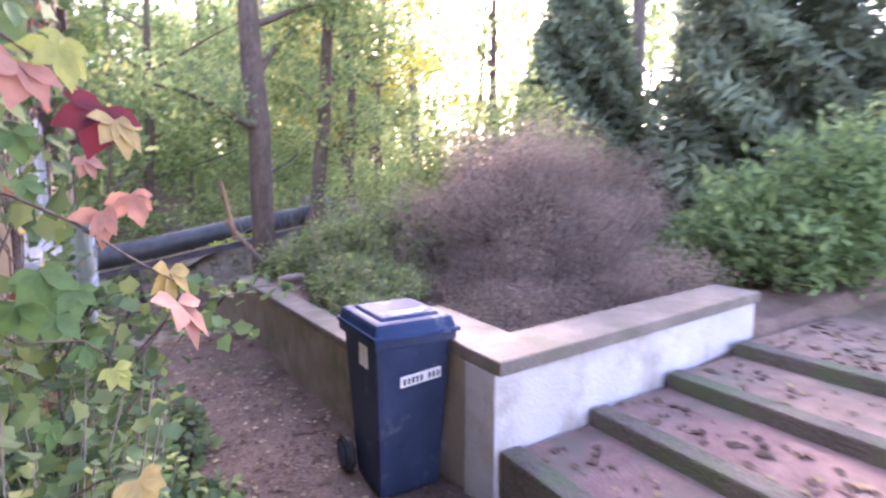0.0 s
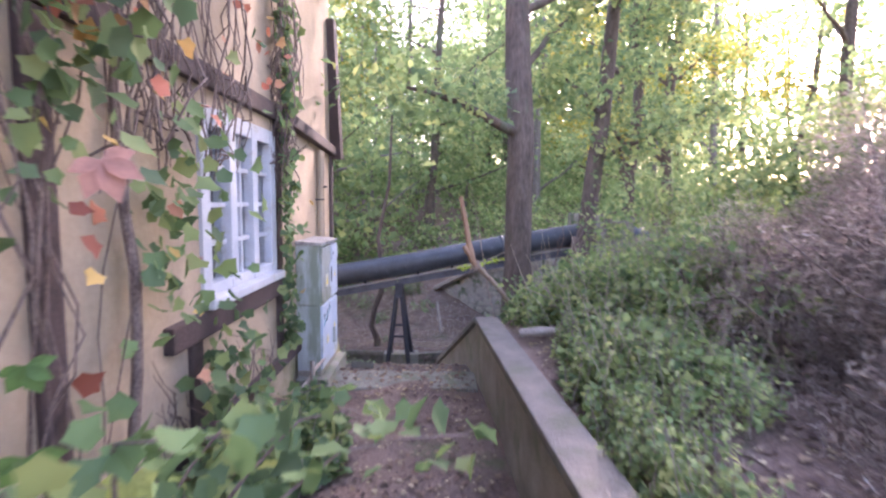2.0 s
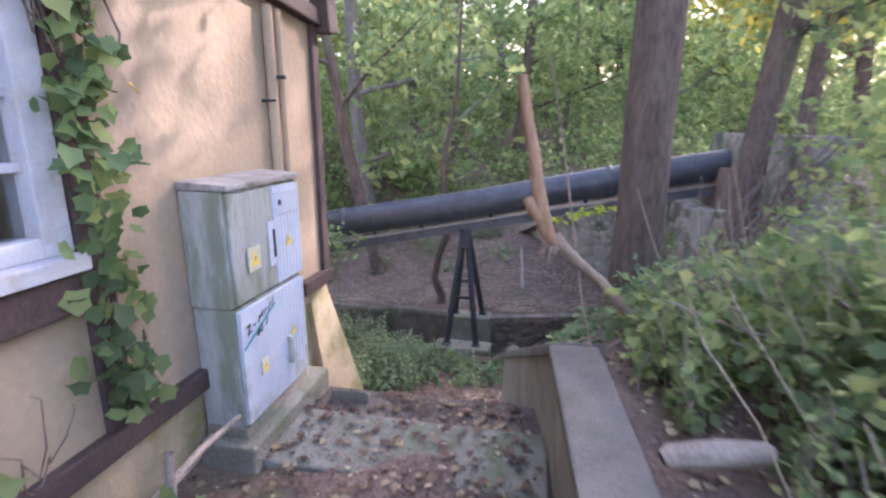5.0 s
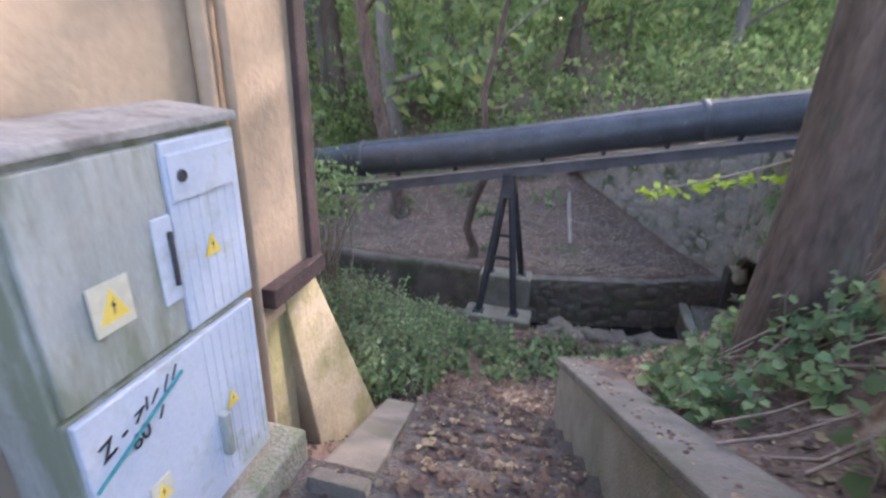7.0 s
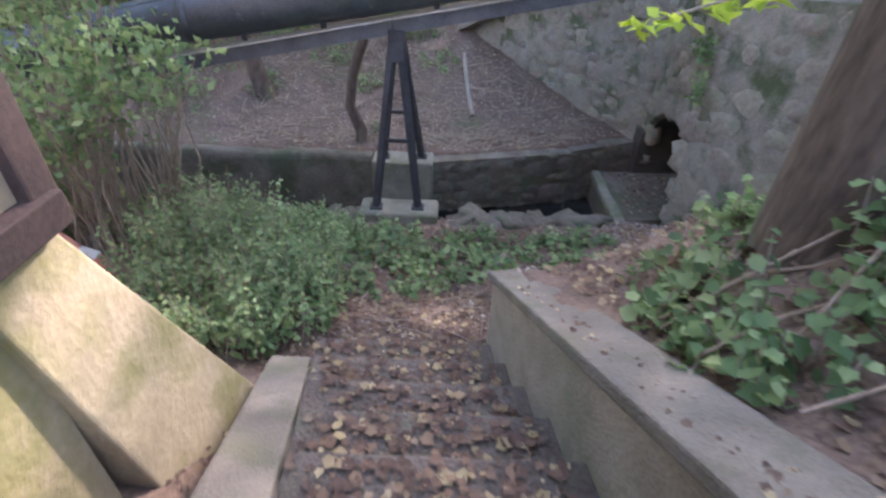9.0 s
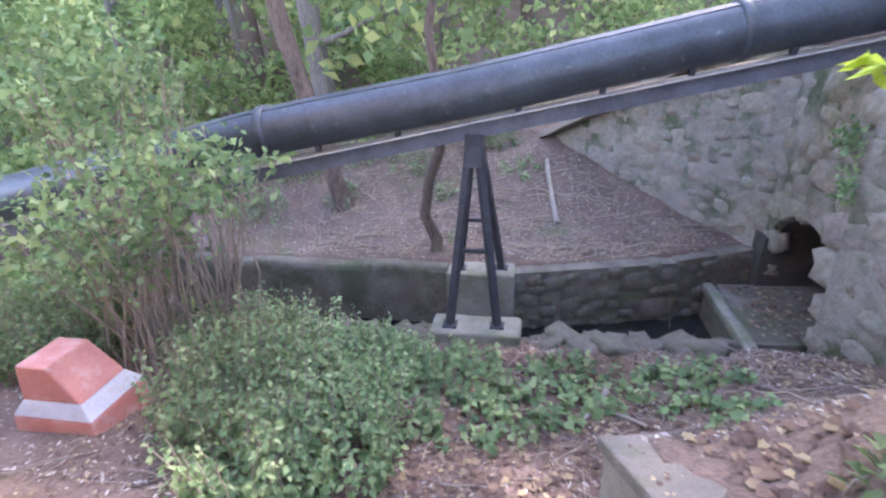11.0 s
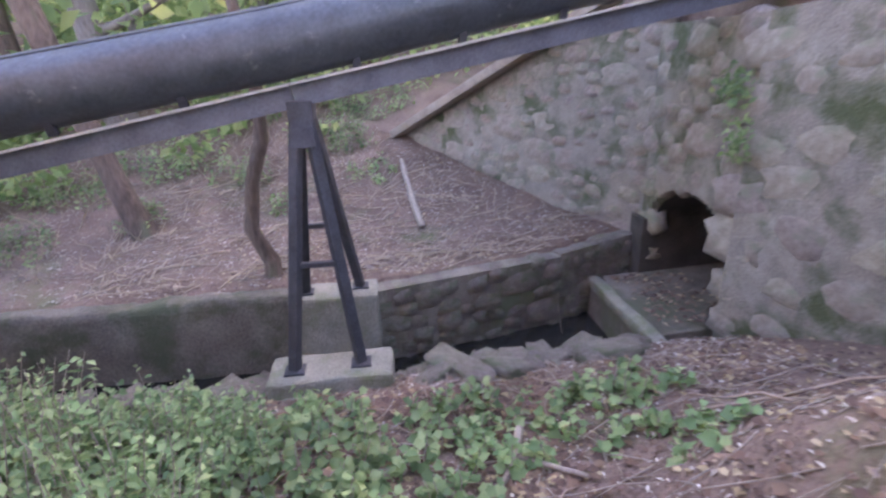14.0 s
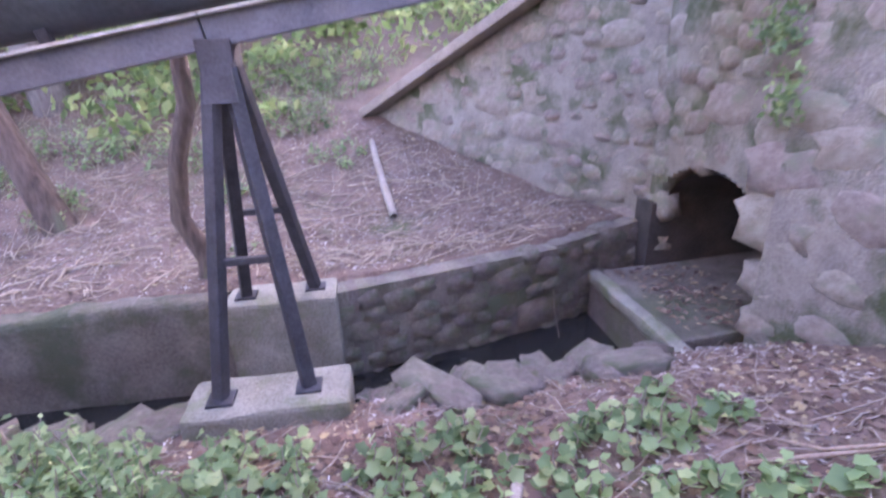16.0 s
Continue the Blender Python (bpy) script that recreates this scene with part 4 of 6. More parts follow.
# culvert barrel, its inner shade put into near-black stone colours
cv = empty("culvert", (2.6, 11.4, -1.6), "dark arched culvert mouth in the stone head wall", "culvert", kind="structure")
bv, bf = [], []
for i in range(10):
    for k in range(13):
        a = math.pi * k / 12
        bv.append((2.72 + i * 0.35, 11.48 - 0.6 * math.cos(a), -1.32 + 0.48 * math.sin(a)))
for i in range(9):
    for k in range(12):
        bf.append((i * 13 + k, i * 13 + k + 1, (i + 1) * 13 + k + 1, (i + 1) * 13 + k))
raw("barrel", bv, bf, M_BARRELSHADE, cv, "curved stone barrel", True)
part("side", box(2.62, 5.6, 12.06, 12.3, -2.4, -1.2), M_BARRELSHADE, cv)
part("side", box(2.95, 5.6, 10.6, 10.9, -2.4, -1.2), M_BARRELSHADE, cv)
# near-black end closes the barrel, darkness painted in
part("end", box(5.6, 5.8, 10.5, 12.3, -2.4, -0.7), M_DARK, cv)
part("roof", box(2.95, 5.8, 10.5, 12.3, -0.84, -0.6), M_MORTAR, cv)
part("sill_face", box(2.13, 2.2, 10.74, 12.05, -2.3, -1.82), M_WETSHADE, cv, "dark rust-stained sill face")
part("fill", box(3.05, 5.75, 10.6, 12.3, -0.6, 1.02), M_SOIL, cv, "earth over the culvert")
part("apron", hull8([(2.2, 11.0, -2.3), (4.5, 10.95, -2.3), (4.5, 12.0, -2.3), (2.25, 12.1, -2.3)], [(2.2, 11.0, -1.8), (4.5, 11.0, -1.68), (4.5, 12.05, -1.68), (2.25, 12.1, -1.76)], 0.02), M_WETSHADE, cv, "stony culvert apron")
block("sill_stone", 2.1, 2.22, 10.72, 12.08, -1.84, -1.73, 13, "long pale sill stone at the culvert")
wv = [(-9, 10.9, -2.14), (3, 10.9, -2.14), (3, 12.1, -2.14), (-9, 12.1, -2.14)]
tagged(raw("water", wv, [(0, 1, 2, 3)], M_WATER), "thin dark water in the stream bed", "water", kind="structure")

# loose stones along the stream
rng = random.Random(21)
for i in range(150):
    x, y = rng.uniform(-2.2, 2.0), rng.uniform(10.52, 10.84) if i % 5 > 1 else rng.uniform(10.95, 11.45)
    if -0.7 < x < 0.3 and y < 10.98:
        x += 1.2
    s = rng.choice((0.05, 0.08, 0.12, 0.16, 0.21)) * rng.uniform(0.8, 1.2)
    ob = new("stream_stone", rng.choice(DARK_STONES))
    ob.matrix_basis = pose(x, y, on_ground(x, y) + s * 0.12, rng.uniform(-20, 20), rng.uniform(-20, 20), rng.uniform(0, 180)) @ Matrix.Diagonal((s * rng.uniform(1.1, 1.9), s, s * rng.uniform(0.35, 0.6), 1))
    tagged(ob, "rough grey stone on the stream bank", "stone", "stones along the stream")

# ---- trees ----
def tree(name, base, top, r0, r1, mat, label, crown=None, limbs=0, seed=1, leaf=L_WOOD, leaf_size=0.12, sway=0.25, steps=10, limb_from=0.45, group=""):
    """A tapering trunk with limbs, and clumps of leaves round the limb ends."""
    rng = random.Random(seed)
    th = empty(name, base, label, "tree", group)
    pts = bent((base[0], base[1], base[2] - 0.15), top, steps, sway, rng)
    radii = [r0 * 1.25 if i == 0 else r0 + (r1 - r0) * i / steps for i in range(steps + 1)]
    rod("trunk", pts, radii, mat, th, "", 12, 0.25)
    ends = []
    for k in range(limbs):
        i = int(steps * (limb_from + (0.97 - limb_from) * k / max(1, limbs - 1)))
        p = pts[min(i, steps)]
        a = rng.uniform(0, 6.28)
        ln = rng.uniform(0.6, 1.3) * (Vector(top) - Vector(base)).length * 0.22
        q = p + Vector((math.cos(a) * ln, math.sin(a) * ln, ln * rng.uniform(0.15, 0.8)))
        lp = bent(p, q, 5, 0.18, rng)
        rr = radii[min(i, steps)] * 0.45
        rod("limb", lp, [rr * (1 - 0.75 * j / 5) for j in range(6)], mat, th, "", 6)
        ends += [lp[5], lp[3]]
    if crown:
        n, spread = crown
        ends = ends or [Vector(top)]
        each = max(1, n // len(ends))
        P = np.concatenate([blob(e, (spread * rng.uniform(0.6, 1.2), spread * rng.uniform(0.6, 1.2), spread * 0.55), each, 0.1) for e in ends])
        leaves("crown", P, NP.uniform(0.7, 1.3, len(P)) * leaf_size, leaf, th, "", 0.5)
    return th


tree("tree", (1.5, 7.62, on_ground(1.5, 7.62)), (1.35, 8.1, 7.5), 0.18, 0.1, M_BARK, "dark-barked tree on the bank above the stairs", (5200, 0.75), 9, 3, L_WOOD, 0.11, 0.2, limb_from=0.3)
tree("tree", (2.7, 9.3, on_ground(2.6, 9.0)), (3.5, 9.9, 7.0), 0.15, 0.08, M_BARK, "dark tree beside the bridge wall", (3000, 0.8), 7, 9, L_WOOD, 0.12, 0.3)
tree("tree", (4.8, 12.9, on_ground(4.8, 12.9)), (4.6, 12.7, 8.0), 0.14, 0.08, M_BARK, "leafy tree on the road bank", (5200, 1.0), 9, 41, L_WOOD, 0.13, 0.25, limb_from=0.3)
tree("tree", (6.6, 15.0, on_ground(6.6, 15.0)), (6.8, 15.2, 10.0), 0.16, 0.08, M_BARK, "tall leafy tree on the road bank", (6000, 1.3), 10, 43, L_GOLD, 0.15, 0.25, limb_from=0.3)
tree("tree", (-2.22, 13.0, on_ground(-2.22, 13.0)), (-4.22, 13.75, 6.7), 0.115, 0.09, M_BARK, "leaning brown-barked tree behind the pipe", (2500, 0.9), 6, 5, L_WOOD, 0.14, 0.15)
tree("tree", (-4.6, 15.8, on_ground(-4.6, 15.8)), (-6.0, 16.5, 9.0), 0.22, 0.14, M_BARK, "stout brown tree behind the pipe", (3000, 1.1), 7, 6, L_GOLD, 0.16, 0.2)
tree("tree", (-5.6, 17.0, on_ground(-5.6, 17.0)), (-6.2, 17.5, 9.0), 0.15, 0.1, M_BARK2, "slim tree behind the pipe", (2500, 1.0), 6, 8, L_WOOD, 0.16, 0.2)
tree("tree", (-3.6, 21.0, on_ground(-3.6, 21.0)), (-4.0, 21.0, 10.0), 0.17, 0.1, M_BARK2, "slim grey tree in the wood", (2600, 1.3), 7, 18, L_GOLD, 0.18, 0.2)

# saplings
sp = empty("sapling", (-0.83, 12.0, -1.45), "thin crooked bare sapling on the stream bank", "sapling")
rod("stem", [(-0.83, 12.0, -1.55), (-0.8, 12.0, -1.3), (-0.93, 12.02, -1.0), (-0.86, 12.0, -0.6), (-0.72, 11.98, -0.25), (-0.7, 11.95, 0.1), (-0.78, 11.9, 0.9), (-0.55, 11.95, 2.0), (-0.5, 12.0, 3.4)], [0.085, 0.072, 0.062, 0.06, 0.058, 0.05, 0.042, 0.034, 0.018], M_BARK, sp, "", 8, 0.2)
rod("branch", [(-0.66, 11.93, 1.5), (-0.2, 11.95, 1.9), (0.1, 12.0, 2.1)], [0.02, 0.014, 0.006], M_BARK2, sp, "", 6)
bs = empty("broken_stem", (1.3, 6.35, 0.55), "broken orange-barked stem leaning over the stair wall", "sapling")
rod("stem", [(1.36, 6.36, 0.5), (1.2, 6.3, 0.7), (1.06, 6.16, 0.88), (0.95, 6.0, 1.0), (0.89, 5.93, 1.07), (0.83, 5.89, 1.13)], [0.02, 0.019, 0.021, 0.02, 0.025, 0.031], M_BRANCH, bs, "pale peeling lower stem", 14, 0.55)
rod("stem", [(0.855, 5.9, 1.08), (0.815, 5.875, 1.16), (0.79, 5.86, 1.24), (0.775, 5.85, 1.33), (0.755, 5.85, 1.44), (0.73, 5.85, 1.56), (0.705, 5.85, 1.7)], [0.018, 0.03, 0.029, 0.022, 0.0215, 0.02, 0.018], M_ORANGE, bs, "orange-brown barked upper stem", 14, 0.3)
rod("stub", [(0.8, 5.865, 1.2), (0.765, 5.85, 1.235), (0.745, 5.845, 1.275), (0.743, 5.844, 1.28)], [0.028, 0.024, 0.021, 0.004], M_ORANGE, bs, "sawn side stub", 10, 0.35)
rng = random.Random(3)
for k in range(9):
    a = 6.283 * k / 9
    rod("splinter", [(0.83 + 0.025 * math.cos(a), 5.885 + 0.025 * math.sin(a), 1.1), (0.82 + 0.033 * math.cos(a), 5.88 + 0.033 * math.sin(a), 1.1 - rng.uniform(0.03, 0.09))], [0.008, 0.001], M_BRANCH, bs, "torn pale splinter", 5)
rod("side_shoot", ((1.06, 6.05, 0.5), (0.97, 6.0, 0.85), (0.87, 6.0, 1.43), (0.8, 6.0, 1.78)), [0.0045, 0.004, 0.0035, 0.002], M_BRANCH, bs, "thin bare brown shoot", 8, 0.3)
lg = empty("log", (1.3, 5.32, 0.68), "short pale broken log lying at the bed edge", "log")
rod("wood", [(1.14, 5.28, 0.665), (1.16, 5.285, 0.67), (1.3, 5.32, 0.675), (1.42, 5.35, 0.67), (1.44, 5.355, 0.668)], [0.02, 0.034, 0.038, 0.035, 0.02], M_TWIG, lg, "", 10, 0.2)

# plank and stick on the far bank
tagged(rod("fallen_stick", [(x, y, on_ground(x, y) + 0.035) for x, y in ((0.565, 12.7), (0.54, 13.0), (0.5, 13.4), (0.47, 13.75), (0.45, 14.05))], [0.036, 0.04, 0.035, 0.036, 0.028], M_PLANK, None, "", 8, 0.2), "grey weathered stick lying up the far bank", "stick")

# ---- shrubs ----
def shrub(name, label, clumps, n, size, leaf, twig=M_TWIG, twigs=30, up=0.5, category="shrub", width=0.62, lobes=False, lean=0.9):
    """Twigs from the ground into each clump, and leaves round them."""
    c0 = clumps[0][0]
    z0 = on_ground(c0[0], c0[1])
    th = empty(name, (c0[0], c0[1], z0), label, category)
    tot = sum(r[0] * r[1] * r[2] for _, r in clumps)
    P, sticks = [], []
    for c, r in clumps:
        k = int(n * r[0] * r[1] * r[2] / tot)
        q = blob(c, r, k, 0.2)
        P.append(q)
        for j in range(int(twigs * r[0] * r[1] * r[2] / tot) + 2):
            tip = q[j * 7 % len(q)]
            bx, by = c[0] + R.uniform(-0.35, 0.35) * r[0], c[1] + R.uniform(-0.35, 0.35) * r[1]
            sticks.append((bent((bx, by, on_ground(bx, by) - 0.03), tip, 4, 0.12), [0.012, 0.01, 0.008, 0.006, 0.003]))
    P = np.concatenate(P)
    P = P[P[:, 2] > rough_height(P[:, 0], P[:, 1]) + 0.01]
    tagged(rods("stem_tangle", sticks, twig, th, "", 5), kind="stuff")
    leaves("foliage", P, NP.uniform(0.6, 1.35, len(P)) * size, leaf, th, "", up, width, lobes)
    return th


shrub("heather_shrub", "large brown faded heather-like shrub in the raised bed", [((3.4, 4.1, 1.25), (1.05, 1.05, 0.95)), ((2.85, 4.6, 0.95), (0.7, 0.75, 0.55)), ((4.1, 3.8, 1.15), (0.95, 0.85, 0.9)), ((3.1, 3.4, 0.9), (0.7, 0.5, 0.45)), ((3.65, 4.7, 1.5), (0.75, 0.75, 0.75)), ((2.6, 4.9, 1.2), (0.45, 0.5, 0.45)), ((4.3, 4.4, 1.6), (0.5, 0.5, 0.5)), ((2.6, 3.4, 0.75), (0.6, 0.6, 0.35)), ((3.4, 3.0, 0.85), (0.75, 0.5, 0.4)), ((2.25, 2.8, 0.72), (0.5, 0.45, 0.22)), ((3.0, 2.5, 0.76), (0.6, 0.4, 0.26)), ((3.7, 2.5, 0.85), (0.5, 0.4, 0.32))], 250000, 0.046, L_HEATH, M_VINE, 1100, 0.3, width=0.055)
shrub("evergreen_shrub", "rounded bright evergreen shrub beside the garden steps", [((4.7, 2.35, 1.2), (0.75, 0.75, 0.6)), ((5.4, 2.0, 1.45), (0.9, 0.9, 0.75)), ((4.3, 2.7, 0.95), (0.5, 0.5, 0.4))], 10000, 0.1, L_SHRUB, M_BARK, 40, 0.7, width=0.45)
shrub("bramble", "green brambles and ground elder filling the raised bed", [((1.95, 5.4, 0.75), (0.45, 0.7, 0.3)), ((1.8, 4.5, 0.72), (0.45, 0.6, 0.25)), ((2.1, 5.8, 0.85), (0.8, 0.7, 0.4)), ((2.5, 5.2, 1.0), (0.6, 0.8, 0.5)), ((1.4, 6.2, 0.65), (0.3, 0.5, 0.2))], 9500, 0.054, L_BRAMBLE, M_TWIG, 260, 0.9, lobes=True)
shrub("privet", "loose leafy shrub behind the bed", [((3.4, 6.0, 1.6), (0.9, 0.9, 0.9)), ((2.7, 6.8, 1.4), (0.7, 0.6, 0.7)), ((4.3, 5.4, 1.9), (1.0, 1.0, 1.2))], 13000, 0.065, L_BRAMBLE, M_TWIG, 90, 0.6)
def herb_patch(name, label, patches, stems, size, leaf, category="herbs", lobes=False, pairs=8):
    """Upright stems over patches (x, y, half width, half length, height), with leaves all the way up."""
    x0, y0 = patches[0][:2]
    th = empty(name, (x0, y0, on_ground(x0, y0)), label, category)
    area = sum(p[2] * p[3] for p in patches)
    sticks, P = [], []
    for x, y, rx, ry, h in patches:
        for k in range(int(stems * rx * ry / area) + 1):
            a, r = R.uniform(0, 6.283), math.sqrt(R.random())
            bx, by = x + math.cos(a) * r * rx, y + math.sin(a) * r * ry
            bz = on_ground(bx, by)
            hh = h * R.uniform(0.45, 1.15) * (1.1 - 0.45 * r)
            tip = Vector((bx + R.uniform(-0.3, 0.3) * hh, by + R.uniform(-0.3, 0.3) * hh, bz + hh))
            line = bent((bx, by, bz - 0.02), tip, 3, 0.04)
            sticks.append((line, [0.005, 0.0045, 0.003, 0.002]))
            for q in range(pairs):
                f = 0.25 + 0.75 * (q + R.random()) / pairs
                c = Vector(line[0]).lerp(tip, min(1, f))
                b = R.uniform(0, 6.283)
                s = size * (1.25 - 0.6 * f)
                for side in (0, math.pi):
                    P.append((c.x + math.cos(b + side) * s * 0.7, c.y + math.sin(b + side) * s * 0.7, c.z - s * R.uniform(0.0, 0.3), s))
    tagged(rods("stem_tangle", sticks, M_TWIG, th, "", 4), kind="stuff")
    P = np.array(P)
    leaves("foliage", P[:, :3], P[:, 3] * NP.uniform(0.75, 1.35, len(P)), leaf, th, "", 1.3, 0.6, lobes)
    return th


herb_patch("nettles", "dense green nettles and herbs beside the stairs", [(-0.85, 8.9, 0.42, 0.6, 0.6), (-1.5, 9.3, 0.6, 0.7, 0.75), (-0.85, 9.8, 0.5, 0.4, 0.4), (-3.4, 9.9, 0.6, 0.7, 0.85), (-1.05, 8.45, 0.3, 0.35, 0.6), (-2.0, 9.9, 0.6, 0.45, 0.6)], 1150, 0.058, L_HERB)
herb_patch("herbs", "low green herbs along the stream edge", [(0.55, 9.95, 0.35, 0.25, 0.22), (-0.3, 9.75, 0.5, 0.4, 0.2), (-1.2, 10.35, 0.6, 0.3, 0.26), (1.5, 10.0, 0.22, 0.2, 0.16), (-0.1, 9.2, 0.4, 0.35, 0.16), (0.35, 9.55, 0.5, 0.3, 0.2), (1.2, 9.85, 0.3, 0.25, 0.26), (-0.2, 10.1, 0.35, 0.25, 0.22), (1.3, 9.4, 0.3, 0.2, 0.15)], 260, 0.064, L_HERB, lobes=True, pairs=4)
herb_patch("bank_herbs", "broad-leaved green herbs on the bank above the stairs", [(1.15, 7.5, 0.3, 0.5, 0.26), (1.6, 7.9, 0.35, 0.4, 0.24), (1.75, 7.1, 0.5, 0.5, 0.35)], 130, 0.062, L_HERB, lobes=True, pairs=5)
herb_patch("bed_herbs", "wispy green weeds along the raised bed", [(1.65, 4.8, 0.3, 0.7, 0.4), (1.9, 4.3, 0.4, 0.6, 0.4), (1.5, 3.6, 0.25, 0.6, 0.3), (2.3, 5.6, 0.6, 0.7, 0.9), (1.8, 6.5, 0.5, 0.5, 0.6), (2.9, 6.2, 0.6, 0.6, 1.1)], 760, 0.05, L_BRAMBLE, pairs=7)
herb_patch("path_herbs", "young elder and creeper shoots spreading over the path edge", [(-0.22, 1.55, 0.17, 0.35, 0.95), (-0.25, 2.6, 0.28, 0.5, 0.6), (-0.05, 3.2, 0.28, 0.35, 0.4), (-0.3, 4.6, 0.22, 0.4, 0.4), (0.15, 2.5, 0.15, 0.25, 0.25), (-0.28, 2.0, 0.2, 0.4, 1.0)], 290, 0.075, L_CREEP, lobes=True, pairs=7)
shrub("elder", "leafy elder branch hanging beside the pipe", [((-2.1, 9.9, 0.05), (0.6, 0.5, 0.35)), ((-2.6, 9.6, -0.2), (0.6, 0.6, 0.5)), ((-2.9, 10.2, 0.5), (0.6, 0.6, 0.6))], 3000, 0.07, L_HERB, M_TWIG, 110, 0.6)

# ---- woodland ----
def far_tree(seed, leaf):
    return tree("woodland_tree", (0, 0, 0), (R.uniform(-0.8, 0.8), R.uniform(-0.8, 0.8), 11.0), 0.16, 0.06, M_BARK2 if seed % 2 else M_BARK, "slender woodland tree with thin yellow-green leaves", (2000, 1.5), 11, seed, leaf, 0.22, 0.35, 9, 0.22, "woodland trees")


protos = [far_tree(31, L_WOOD), far_tree(32, L_GOLD), far_tree(33, L_YOUNG), far_tree(34, L_YOUNG)]
rng = random.Random(5)
spots = []
for k in range(4000):
    x, y = rng.uniform(-26, 30), rng.uniform(6, 40)
    if y < 14.5 and x > -6.5 and x < 8:
        continue
    if x < -0.5 and y < 9.5:
        continue
    if wing_side(x, y) > -0.8 and y < 16 and x < 9:
        continue
    if 5 < x < 14 and y > 10 and rng.random() < 0.6:
        continue
    if all((x - a) ** 2 + (y - b) ** 2 > 5.5 for a, b in spots):
        spots.append((x, y))
    if len(spots) >= 72:
        break
for k, (x, y) in enumerate(spots):
    m = pose(x, y, on_ground(x, y) - 0.05, 0, 0, rng.uniform(0, 360))
    s = rng.uniform(0.75, 1.2)
    if k < 4:
        protos[k].matrix_basis = m
        continue
    c = copy_thing(protos[k % 4], m)
    c.scale = (s, s, s)

P = []
for k in range(400):
    x, y = rng.uniform(-20, 18), rng.uniform(14.5, 32)
    if wing_side(x, y) > -0.5 and y < 15.5:
        continue
    if x > -1.5 and y < 16:
        continue
    r = rng.uniform(0.5, 1.3)
    P.append(blob((x, y, on_ground(x, y) + r * 0.6), (r, r, r * 0.8), int(260 * r), 0.2))
for k in range(90):
    x, y = (rng.uniform(-14, -2.8), rng.uniform(9.5, 14.0)) if k < 40 else (rng.uniform(-7, 0.2), rng.uniform(14.2, 18.5))
    r = rng.uniform(0.3, 0.7)
    P.append(blob((x, y, on_ground(x, y) + r * 0.5), (r, r, r * (0.7 if k < 40 else 0.4)), int((420 if k < 40 else 90) * r), 0.2))
P = np.concatenate(P)
tagged(leaves("undergrowth", P, NP.uniform(0.09, 0.2, len(P)), L_YOUNG, None, "", 0.6), "dense green woodland undergrowth", "undergrowth", kind="stuff")

# far wood closing the view up the slope
L_FAR = leaf_material("sunlit_far_leaves", [(0.26, 0.38, 0.18), (0.36, 0.48, 0.22), (0.48, 0.57, 0.27), (0.62, 0.6, 0.28)], 0.65)
P = []
for k in range(250):
    az = radians(rng.uniform(-62, 27))
    d = rng.uniform(17, 36)
    x, y = math.sin(az) * d, 7 + math.cos(az) * d
    if y < 17:
        continue
    r = rng.uniform(0.8, 1.8)
    P.append(blob((x, y, on_ground(x, y) + (rng.uniform(0.3, 1) ** 1.5 * 6.0 if k % 2 else rng.uniform(0.1, 0.9))), (r, r, r * 0.7), int(150 * r), 0.1))
for k in range(570):
    az, d = radians(rng.uniform(-40, 31) if k < 300 else rng.uniform(2, 33)), rng.uniform(28, 46)
    x, y = math.sin(az) * d, 7 + math.cos(az) * d
    r = rng.uniform(1.2, 2.4)
    P.append(blob((x, y, on_ground(x, y) + (rng.uniform(0.1, 1) * 10.0 if k < 300 else rng.uniform(1, 14.0))), (r, r, r * 0.7), int(110 * r), 0.1))
P = np.concatenate(P)
tagged(leaves("far_foliage", P, NP.uniform(0.18, 0.42, len(P)), L_FAR, None, "", 0.5), "soft green foliage of the far wood", "foliage", kind="stuff")

# young leafy trees behind the pipe
young = tree("young_tree", (0, 0, 0), (0.3, 0.2, 5.5), 0.06, 0.025, M_BARK2, "young green-leaved maple in the wood behind the pipe", (1700, 1.0), 12, 77, L_YOUNG, 0.17, 0.3, 9, 0.12, "young woodland trees")
for k, (x, y, s) in enumerate(((-3.4, 16.6, 1.0), (-1.6, 18.0, 1.15), (-6.2, 14.6, 0.95), (-8.0, 17.5, 1.2), (-2.6, 20.5, 1.25), (1.4, 19.6, 1.1), (-9.6, 14.8, 1.0), (-7.2, 12.6, 0.8))):
    m = pose(x, y, on_ground(x, y) - 0.05, 0, 0, k * 67)
    if k == 0:
        young.matrix_basis = m
    else:
        c = copy_thing(young, m)
        c.scale = (s, s, s)

# conifers past the garden steps
def conifer(x, y, h, r, n, label):
    z = on_ground(x, y)
    th = empty("conifer", (x, y, z), label, "tree", "conifers")
    rod("trunk", [(x, y, z - 0.1), (x, y, z + h)], [0.18, 0.03], M_BARK, th)
    f = NP.uniform(0.02, 1, n) ** 1.4
    a = NP.uniform(0, 6.283, n)
    rad = r * (1 - f) * (0.75 + 0.25 * np.sin(a * 7 + f * 40)) * NP.uniform(0.35, 1, n) ** 0.5
    Q = np.stack([x + rad * np.cos(a), y + rad * np.sin(a), z + 0.3 + f * (h - 0.3) - rad * 0.25], -1)
    leaves("crown", Q, NP.uniform(0.18, 0.4, n), L_CONIF, th, "", 0.1, 0.3)


conifer(7.6, 7.4, 7.0, 2.0, 24000, "dark green conifer behind the garden")
conifer(8.6, 4.4, 9.0, 2.4, 28000, "tall dark blue-green conifer behind the steps")
